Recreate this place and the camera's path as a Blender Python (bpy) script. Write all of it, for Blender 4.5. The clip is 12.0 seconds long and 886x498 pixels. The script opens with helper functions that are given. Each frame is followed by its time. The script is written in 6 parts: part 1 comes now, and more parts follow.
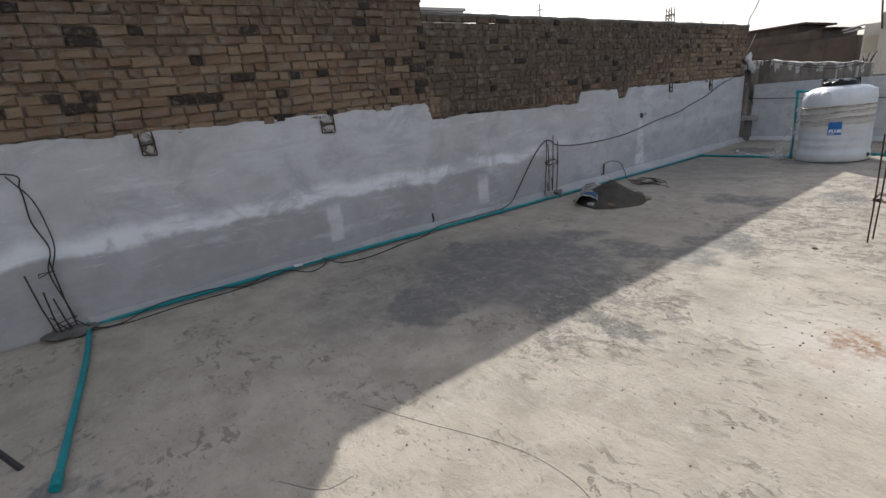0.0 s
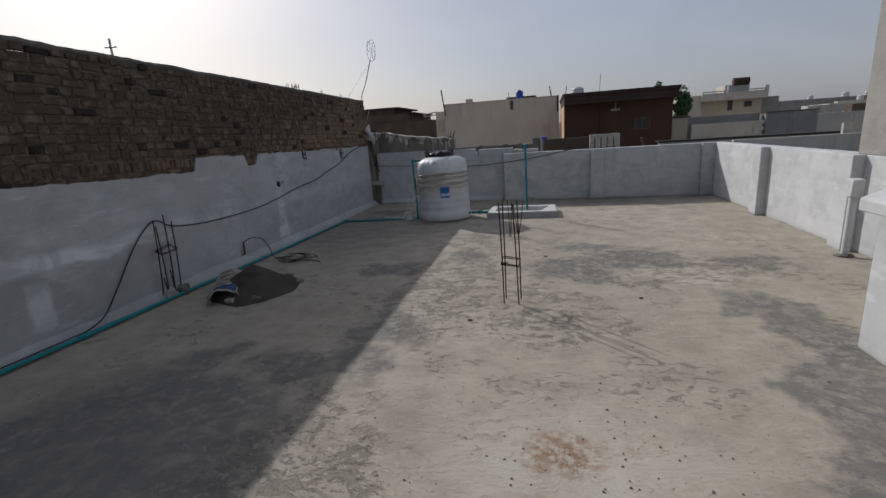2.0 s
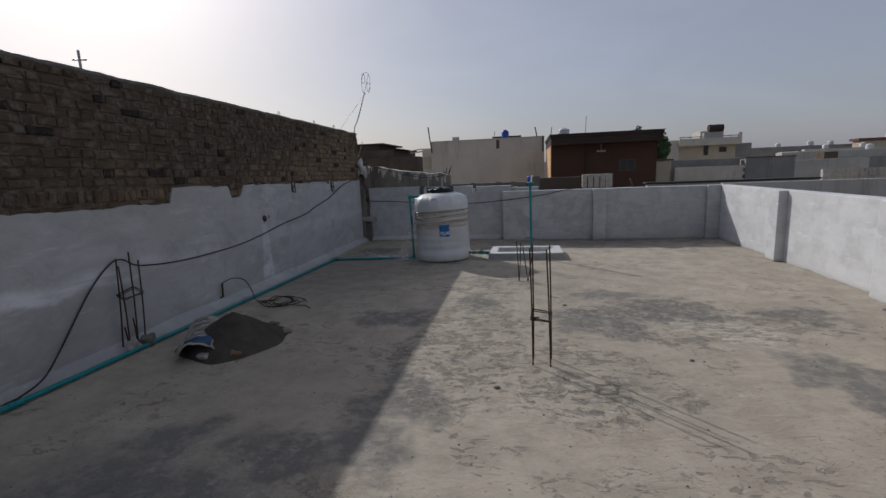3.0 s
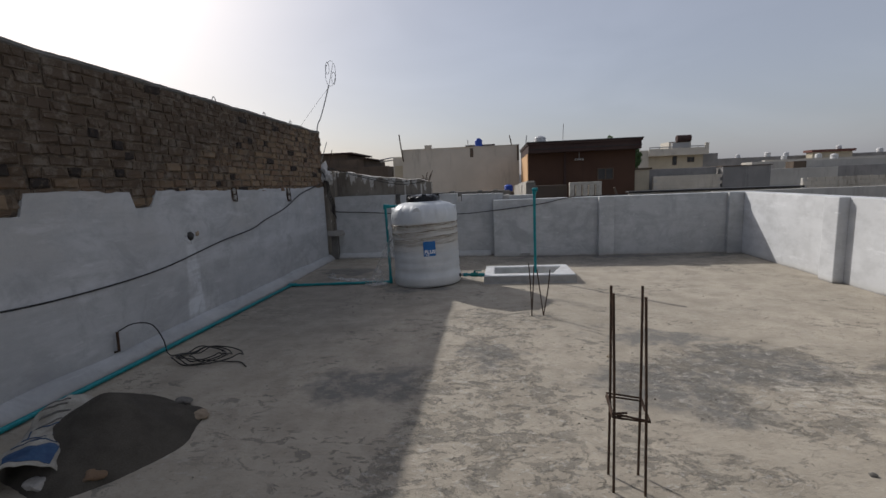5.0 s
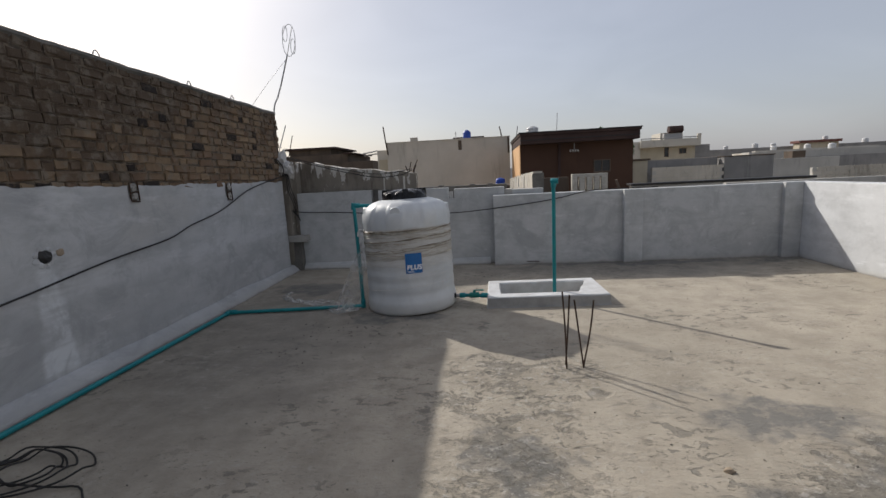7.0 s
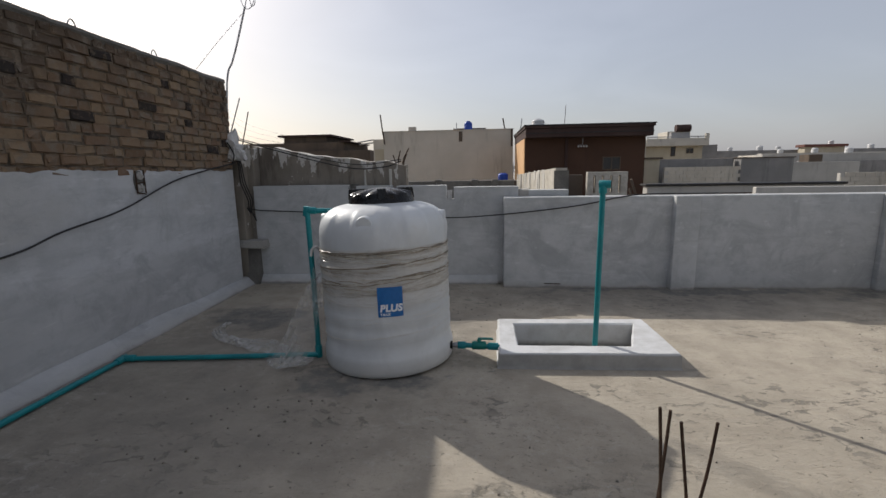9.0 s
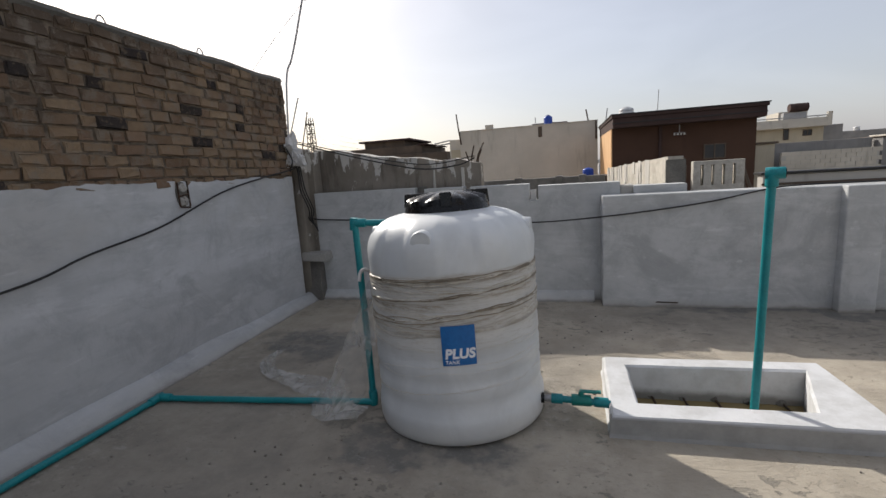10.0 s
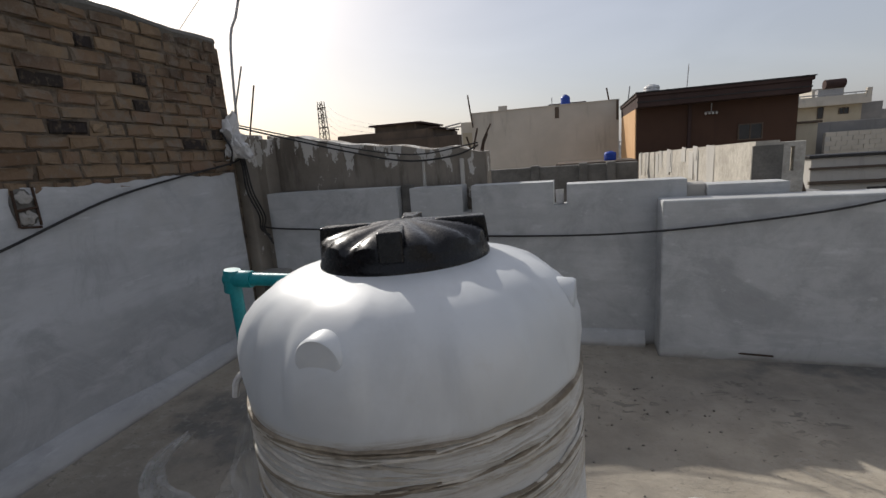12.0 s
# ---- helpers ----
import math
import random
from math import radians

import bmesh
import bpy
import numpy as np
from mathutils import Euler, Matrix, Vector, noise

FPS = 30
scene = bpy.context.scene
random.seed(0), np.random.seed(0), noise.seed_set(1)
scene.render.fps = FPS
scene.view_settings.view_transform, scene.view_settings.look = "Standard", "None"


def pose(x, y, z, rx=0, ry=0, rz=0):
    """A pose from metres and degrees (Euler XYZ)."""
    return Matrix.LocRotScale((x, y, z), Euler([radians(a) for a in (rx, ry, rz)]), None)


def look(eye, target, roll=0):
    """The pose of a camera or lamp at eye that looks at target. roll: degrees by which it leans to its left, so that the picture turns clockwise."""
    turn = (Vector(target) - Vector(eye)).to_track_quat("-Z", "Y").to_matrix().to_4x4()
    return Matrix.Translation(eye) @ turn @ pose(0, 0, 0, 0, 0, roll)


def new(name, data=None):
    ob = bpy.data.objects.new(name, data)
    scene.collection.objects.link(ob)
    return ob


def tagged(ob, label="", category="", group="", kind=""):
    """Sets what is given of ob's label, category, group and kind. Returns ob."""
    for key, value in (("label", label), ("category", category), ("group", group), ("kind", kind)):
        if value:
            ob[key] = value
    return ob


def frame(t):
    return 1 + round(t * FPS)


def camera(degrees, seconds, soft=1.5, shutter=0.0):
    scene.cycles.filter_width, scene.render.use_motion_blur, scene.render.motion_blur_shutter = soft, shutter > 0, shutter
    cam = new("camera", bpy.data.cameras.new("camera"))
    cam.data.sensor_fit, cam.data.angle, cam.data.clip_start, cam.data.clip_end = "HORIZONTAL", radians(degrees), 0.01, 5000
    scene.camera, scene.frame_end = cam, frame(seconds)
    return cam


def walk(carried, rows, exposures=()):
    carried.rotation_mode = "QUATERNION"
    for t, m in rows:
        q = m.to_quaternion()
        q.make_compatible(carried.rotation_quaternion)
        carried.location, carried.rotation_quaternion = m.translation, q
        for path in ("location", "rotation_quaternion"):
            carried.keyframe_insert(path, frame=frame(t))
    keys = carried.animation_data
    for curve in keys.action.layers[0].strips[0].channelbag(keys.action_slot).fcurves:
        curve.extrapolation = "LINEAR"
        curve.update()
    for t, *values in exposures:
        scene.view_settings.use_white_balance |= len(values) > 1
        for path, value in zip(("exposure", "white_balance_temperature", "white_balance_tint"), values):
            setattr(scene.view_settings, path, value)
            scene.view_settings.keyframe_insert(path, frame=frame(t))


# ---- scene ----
cam = camera(88.4, 12.0)
PATH = [
    (0, (5.092, -2.296, 1.678), (3.517, -1.228, 1.059), -5.9),
    (0.5, (4.925, -1.932, 1.687), (3.654, -0.498, 1.115), -6.6),
    (1, (4.801, -1.564, 1.647), (4.032, 0.189, 1.068), -3.5),
    (1.5, (4.624, -1.266, 1.641), (4.12, 0.589, 1.088), -1.6),
    (2, (4.459, -0.983, 1.659), (4.008, 0.904, 1.175), -3.8),
    (2.5, (4.222, -0.718, 1.667), (3.78, 1.193, 1.276), -2.6),
    (3, (3.992, -0.406, 1.642), (3.626, 1.531, 1.306), -2.3),
    (3.2, (3.957, -0.266, 1.635), (3.592, 1.673, 1.308), -2.5),
    (5, (3.486, 1.174, 1.546), (3.25, 3.138, 1.25), -2.3),
    (5.5, (3.439, 1.594, 1.552), (3.212, 3.559, 1.259), -2.3),
    (6, (3.332, 2.039, 1.507), (3.114, 4.005, 1.213), -2.4),
    (6.5, (3.284, 2.46, 1.483), (3.097, 4.429, 1.181), -3.0),
    (7, (3.279, 2.906, 1.49), (3.094, 4.871, 1.17), -2.9),
    (9, (3.16, 4.568, 1.507), (2.989, 6.53, 1.154), -1.0),
    (9.5, (3.129, 4.973, 1.498), (2.957, 6.935, 1.153), -1.1),
    (10, (3.052, 5.432, 1.48), (2.54, 7.335, 1.141), -3.7),
    (10.5, (3.081, 5.785, 1.438), (2.558, 7.678, 1.061), -0.6),
    (11, (3.013, 6.298, 1.447), (2.933, 8.227, 0.925), 4.0),
    (11.5, (2.877, 6.588, 1.525), (2.368, 8.479, 1.118), -3.3),
    (12, (2.882, 6.835, 1.541), (2.311, 8.709, 1.137), -4.2),
]
EXPO = [(0, 0.5, 6280, 10), (0.5, 0.22, 6260, 10), (1.0, 0.02, 6240, 10), (1.5, -0.2, 6220, 10), (2.0, -0.46, 6200, 11), (2.5, -0.56, 6180, 13), (3.0, -0.55, 6150, 12),
        (5.0, -0.31, 6320, 11), (5.5, -0.24, 6350, 10), (6.0, -0.03, 6450, 10), (7.0, -0.02, 6500, 10), (8.0, 0.0, 6500, 10), (9.0, -0.02, 6520, 10), (9.5, -0.1, 6560, 10),
        (10.0, 0.28, 6600, 10), (10.5, 0.38, 6650, 10), (11.0, 0.43, 6680, 10), (11.5, -0.23, 6600, 10), (12, -0.06, 6550, 10)]
walk(cam, [(t, look(eye, target, roll)) for t, eye, target, roll in PATH], EXPO)

# ---- world and sun ----
SUN_DIR = Vector((-1.115, 1.05, 1.0)).normalized()      # towards the sun
world = bpy.data.worlds.new("world")
scene.world = world
world.use_nodes = True
wn, wl = world.node_tree.nodes, world.node_tree.links
wn.clear()
sky = wn.new("ShaderNodeTexSky")
sky.sky_type = "NISHITA"
sky.sun_disc = False
sky.sun_elevation = math.asin(SUN_DIR.z)
sky.sun_rotation = math.atan2(SUN_DIR.x, SUN_DIR.y)
sky.altitude = 300
sky.air_density, sky.dust_density, sky.ozone_density = 1.0, 3.5, 1.5
bgn = wn.new("ShaderNodeBackground")
bgn.inputs["Strength"].default_value = 0.055
haze = wn.new("ShaderNodeMix")
haze.data_type, haze.blend_type = "RGBA", "ADD"
haze.inputs[0].default_value = 1.0
haze.inputs[7].default_value = (5.55, 5.62, 6.12, 1)      # even veil of dry haze
wout = wn.new("ShaderNodeOutputWorld")
cloud = wn.new("ShaderNodeTexNoise")
cloud.inputs["Scale"].default_value = 2.6
cloud.inputs["Detail"].default_value = 6
cloud.inputs["Distortion"].default_value = 0.6
stretch = wn.new("ShaderNodeMapping")
stretch.inputs["Scale"].default_value = (1.0, 1.0, 3.0)
sky_at = wn.new("ShaderNodeTexCoord")
wl.new(sky_at.outputs["Generated"], stretch.inputs[0])
wl.new(stretch.outputs[0], cloud.inputs["Vector"])
wisps = wn.new("ShaderNodeMapRange")
for key, value in (("From Min", 0.42), ("From Max", 0.70), ("To Min", 0.97), ("To Max", 1.10)):
    wisps.inputs[key].default_value = value
wl.new(cloud.outputs[0], wisps.inputs["Value"])
veil = wn.new("ShaderNodeVectorMath")
veil.operation = "SCALE"
veil.inputs[0].default_value = (5.55, 5.62, 6.12)
wl.new(wisps.outputs[0], veil.inputs["Scale"])
wl.new(veil.outputs[0], haze.inputs[7])
wl.new(sky.outputs[0], haze.inputs[6])
wl.new(haze.outputs[2], bgn.inputs[0])
wl.new(bgn.outputs[0], wout.inputs[0])
sun_data = bpy.data.lights.new("sun", "SUN")
sun_data.energy = 3.8
sun_data.angle = radians(0.6)
sun_data.color = (1.0, 0.955, 0.89)
sun = new("sun", sun_data)
sun.matrix_world = look(SUN_DIR * 50, (0, 0, 0))


# ---- materials ----
class Nodes:
    """A small builder for one node material."""

    def __init__(self, name):
        self.mat = bpy.data.materials.new(name)
        self.mat.use_nodes = True
        self.t = self.mat.node_tree
        self.t.nodes.clear()
        self.coord = self.t.nodes.new("ShaderNodeNewGeometry").outputs["Position"]

    def local(self):
        self.coord = self.t.nodes.new("ShaderNodeTexCoord").outputs["Object"]
        return self

    def put(self, socket, value):
        if isinstance(value, bpy.types.NodeSocket):
            self.t.links.new(value, socket)
        elif isinstance(value, (tuple, list)) and len(value) == 3 and socket.type == "RGBA":
            socket.default_value = (*value, 1)
        else:
            socket.default_value = value

    def noise(self, scale, detail=4, rough=0.55, coord=None, stretch=None, distort=0.0):
        n = self.t.nodes.new("ShaderNodeTexNoise")
        n.inputs["Scale"].default_value = scale
        n.inputs["Detail"].default_value = detail
        n.inputs["Roughness"].default_value = rough
        n.inputs["Distortion"].default_value = distort
        c = coord or self.coord
        if stretch:
            c = self.vec("MULTIPLY", c, stretch)
        self.put(n.inputs["Vector"], c)
        return n.outputs["Fac"]

    def voronoi(self, scale, feature="F1", out="Distance", coord=None):
        n = self.t.nodes.new("ShaderNodeTexVoronoi")
        n.feature = feature
        n.inputs["Scale"].default_value = scale
        self.put(n.inputs["Vector"], coord or self.coord)
        return n.outputs[out]

    def vec(self, op, a, b=None):
        n = self.t.nodes.new("ShaderNodeVectorMath")
        n.operation = op
        self.put(n.inputs[0], a)
        if b is not None:
            self.put(n.inputs[1], b)
        return n.outputs["Value"] if op in ("LENGTH", "DOT_PRODUCT", "DISTANCE") else n.outputs["Vector"]

    def math(self, op, a, b=0.0, clamp=False):
        n = self.t.nodes.new("ShaderNodeMath")
        n.operation = op
        n.use_clamp = clamp
        self.put(n.inputs[0], a)
        self.put(n.inputs[1], b)
        return n.outputs[0]

    def ramp(self, fac, a, b, lo=0.0, hi=1.0):
        n = self.t.nodes.new("ShaderNodeMapRange")
        n.clamp = True
        n.interpolation_type = "SMOOTHSTEP"
        for key, v in (("Value", fac), ("From Min", a), ("From Max", b), ("To Min", lo), ("To Max", hi)):
            self.put(n.inputs[key], v)
        return n.outputs[0]

    def mix(self, fac, a, b, blend="MIX"):
        n = self.t.nodes.new("ShaderNodeMix")
        n.data_type = "RGBA"
        n.blend_type = blend
        self.put(n.inputs[0], fac)
        self.put(n.inputs[6], a)
        self.put(n.inputs[7], b)
        return n.outputs[2]

    def xyz(self):
        n = self.t.nodes.new("ShaderNodeSeparateXYZ")
        self.put(n.inputs[0], self.coord)
        return n.outputs

    def done(self, color, rough=0.8, metal=0.0, height=None, bump=0.3, dist=0.01, spec=0.5, trans=0.0, alpha=None, sheen=0.0):
        p = self.t.nodes.new("ShaderNodeBsdfPrincipled")
        self.put(p.inputs["Base Color"], color)
        self.put(p.inputs["Roughness"], rough)
        self.put(p.inputs["Metallic"], metal)
        p.inputs["Specular IOR Level"].default_value = spec
        p.inputs["Transmission Weight"].default_value = trans
        if alpha is not None:
            self.put(p.inputs["Alpha"], alpha)
        if height is not None:
            b = self.t.nodes.new("ShaderNodeBump")
            b.inputs["Strength"].default_value = bump
            b.inputs["Distance"].default_value = dist
            self.put(b.inputs["Height"], height)
            self.t.links.new(b.outputs[0], p.inputs["Normal"])
        o = self.t.nodes.new("ShaderNodeOutputMaterial")
        self.t.links.new(p.outputs[0], o.inputs[0])
        return self.mat


def plain(name, a, b, scale=6.0, rough=0.8, metal=0.0, bump=0.25, dist=0.004, fine=60.0, spec=0.4, local=False):
    """Two tones at two scales with a fine relief."""
    n = Nodes(name)
    if local:
        n.local()
    big = n.noise(scale, 5, 0.6)
    small = n.noise(fine, 4, 0.6)
    c = n.mix(n.ramp(big, 0.3, 0.7), a, b)
    c = n.mix(n.ramp(small, 0.35, 0.75, 0.0, 0.35), c, tuple(v * 0.6 for v in a))
    h = n.math("ADD", big, n.math("MULTIPLY", small, 0.5))
    r = n.ramp(small, 0.3, 0.7, rough - 0.07, min(1.0, rough + 0.07))
    return n.done(c, r, metal, h, bump, dist, spec)


def floor_material():
    n = Nodes("concrete_screed")
    warp = n.vec("MULTIPLY", n.vec("SUBTRACT", colour_noise(n, 1.7), (0.5, 0.5, 0.5)), (1.1, 1.1, 0))
    fine_warp = n.vec("MULTIPLY", n.vec("SUBTRACT", colour_noise(n, 9.0), (0.5, 0.5, 0.5)), (0.3, 0.3, 0))
    p = n.vec("ADD", n.vec("ADD", n.coord, warp), fine_warp)

    def blob(cx, cy, rx, ry, soft=0.45):
        d = n.vec("LENGTH", n.vec("MULTIPLY", n.vec("SUBTRACT", p, (cx, cy, 0)), (1 / rx, 1 / ry, 0)))
        return n.ramp(d, 1.0, 1.0 - soft, 0, 1)

    def union(rows):
        out = None
        for row in rows:
            m = blob(*row)
            out = m if out is None else n.math("MAXIMUM", out, m)
        return out

    big = n.noise(0.55, 5, 0.6)
    mid = n.noise(3.2, 6, 0.65)
    fine = n.noise(38, 5, 0.7)
    c = n.mix(n.ramp(big, 0.3, 0.7), (0.355, 0.316, 0.254), (0.43, 0.381, 0.307))
    c = n.mix(n.ramp(mid, 0.35, 0.7, 0, 0.6), c, (0.26, 0.228, 0.182))
    damp = union(DAMP)
    rag = n.ramp(n.noise(7, 6, 0.7), 0.38, 0.58)
    damp = n.math("MULTIPLY", damp, n.ramp(rag, 0, 1, 0.55, 1))
    # wide soft zones where the screed turns darker
    dark_zones = n.math("MULTIPLY", n.math("MAXIMUM", blob(1.1, 7.2, 2.1, 3.0, 0.7), n.math("MAXIMUM", n.math("MAXIMUM", blob(5.2, 9.9, 3.4, 1.0, 0.6), blob(2.2, 8.7, 1.6, 1.2, 0.6)), blob(1.6, 0.2, 1.7, 2.2, 0.7))), n.ramp(mid, 0.3, 0.7, 0.65, 1))
    c = n.mix(n.math("MULTIPLY", dark_zones, 0.66), c, (0.175, 0.163, 0.147))
    c = n.mix(n.math("MULTIPLY", damp, 0.80), c, (0.128, 0.127, 0.122))
    chips = n.ramp(n.noise(8.5, 5, 0.68, stretch=(1.0, 1.5, 1), distort=0.5), 0.555, 0.59)
    chips = n.math("MULTIPLY", chips, n.math("MAXIMUM", n.ramp(n.noise(1.3, 2, 0.5), 0.5, 0.62), union(ROUGH)))
    c = n.mix(n.math("MULTIPLY", chips, 0.65), c, (0.15, 0.14, 0.12))
    zone = union(ROUGH)
    rough = n.math("MAXIMUM", zone, n.ramp(n.noise(0.9, 3, 0.55), 0.47, 0.60, 0.10, 0.50))
    flake = n.noise(13, 7, 0.78, stretch=(1.0, 1.25, 1), distort=0.45)
    plate = n.noise(3.4, 9, 0.74, stretch=(1.0, 1.3, 1), distort=0.5)
    plates = n.math("MULTIPLY", n.ramp(plate, 0.535, 0.550), n.ramp(zone, 0.2, 0.7, 0.06, 1.0))
    c = n.mix(n.math("MULTIPLY", plates, 0.70), c, (0.195, 0.178, 0.148))
    pits = n.math("MULTIPLY", n.ramp(n.noise(26, 4, 0.6, stretch=(1.0, 1.7, 1), distort=0.6), 0.63, 0.67), n.ramp(n.noise(1.1, 3, 0.6), 0.40, 0.58, 0.15, 0.9))
    c = n.mix(n.math("MULTIPLY", pits, 0.75), c, (0.145, 0.130, 0.105))
    dark_flake = n.math("MULTIPLY", n.ramp(flake, 0.585, 0.62), rough)
    pale_flake = n.math("MULTIPLY", n.ramp(flake, 0.45, 0.40), rough)
    c = n.mix(n.math("MULTIPLY", dark_flake, 0.82), c, (0.145, 0.138, 0.122))
    c = n.mix(n.math("MULTIPLY", pale_flake, 0.6), c, (0.46, 0.435, 0.39))
    p = n.vec("ADD", n.coord, fine_warp)
    rust = union(RUST)
    spots = n.ramp(n.noise(13, 6, 0.75), 0.38, 0.58, 0.1, 1)
    halo = union(HALO)
    c = n.mix(n.math("MULTIPLY", halo, 0.85), c, (0.50, 0.46, 0.40))
    c = n.mix(n.math("MULTIPLY", n.math("MULTIPLY", rust, spots), 0.95), c, (0.235, 0.14, 0.08))
    c = n.mix(n.math("MULTIPLY", n.math("MULTIPLY", halo, n.ramp(n.noise(2.6, 4, 0.6), 0.45, 0.65)), 0.25), c, (0.36, 0.285, 0.215))
    lime = n.math("MULTIPLY", union(LIME), n.ramp(n.noise(12, 5, 0.7, stretch=(0.6, 1.6, 1)), 0.46, 0.56))
    c = n.mix(n.math("MULTIPLY", lime, 0.55), c, (0.58, 0.53, 0.45))
    c = n.mix(n.math("MULTIPLY", n.math("MULTIPLY", union(FAINT), spots), 0.35), c, (0.30, 0.19, 0.115))
    c = n.mix(n.ramp(fine, 0.5, 0.8, 0, 0.35), c, (0.20, 0.185, 0.16))
    speck = n.ramp(n.voronoi(55), 0.0, 0.09, 1, 0)
    speck = n.math("MULTIPLY", speck, n.ramp(n.noise(2.1, 2, 0.5), 0.45, 0.65))
    c = n.mix(n.math("MULTIPLY", speck, 0.5), c, (0.12, 0.11, 0.10))
    trowel = n.noise(2.2, 5, 0.7, stretch=(1.0, 2.2, 1), distort=0.7)
    h = n.math("ADD", n.math("MULTIPLY", fine, 0.35), n.math("MULTIPLY", trowel, 1.2))
    h = n.math("SUBTRACT", h, n.math("MULTIPLY", chips, 0.45))
    h = n.math("SUBTRACT", h, n.math("MULTIPLY", plates, 0.55))
    h = n.math("SUBTRACT", h, n.math("MULTIPLY", pits, 0.5))
    h = n.math("ADD", h, n.math("MULTIPLY", n.math("MULTIPLY", flake, rough), -1.4))
    return n.done(c, n.ramp(mid, 0.3, 0.7, 0.78, 0.95), 0, h, 0.72, 0.016, 0.3)


def colour_noise(n, scale):
    t = n.t.nodes.new("ShaderNodeTexNoise")
    t.inputs["Scale"].default_value = scale
    t.inputs["Detail"].default_value = 3
    n.put(t.inputs["Vector"], n.coord)
    return t.outputs["Color"]


# stains of the floor: centre, radii
DAMP = [(5.6, 10.08, 2.4, 0.20, 0.5), (7.6, 9.95, 0.5, 0.35, 0.5), (3.1, 2.6, 0.5, 0.5), (2.0, -0.4, 0.5, 0.3), (5.0, 5.6, 0.6, 0.3), (1.6, 2.0, 0.5, 0.4), (3.4, 5.0, 0.3, 0.5), (1.9, 0.8, 1.3, 1.25, 0.4), (2.6, 0.3, 0.7, 0.5), (2.7, 1.9, 0.6, 0.35), (0.75, 0.7, 0.28, 0.22), (2.5, 4.4, 0.5, 0.55),
        (4.7, 4.5, 0.65, 0.55), (5.5, 4.9, 0.75, 0.55), (6.35, 3.1, 0.4, 0.8), (6.6, 1.0, 0.9, 2.0, 0.2), (6.8, 4.8, 0.5, 0.4),
        (3.4, 0.35, 0.2, 0.2), (2.35, -2.95, 0.2, 0.16), (0.9, 8.9, 0.6, 0.5), (2.4, 7.6, 0.6, 0.2)]
ROUGH = [(3.4, 3.8, 0.8, 1.9), (3.1, 0.6, 0.7, 1.3), (4.4, 3.0, 0.9, 0.8), (3.5, 5.9, 0.7, 1.0), (5.6, 4.6, 1.5, 1.0)]
RUST = [(4.52, 1.14, 0.31, 0.29, 0.75)]
FAINT = [(5.12, 0.88, 0.34, 0.28, 0.9), (4.9, 1.25, 0.35, 0.25, 0.9), (4.4, 0.8, 0.3, 0.2, 0.9)]
HALO = [(4.6, 1.05, 1.0, 0.75, 0.8)]
LIME = [(6.0, 4.2, 0.5, 0.38), (5.6, 4.4, 0.3, 0.2)]


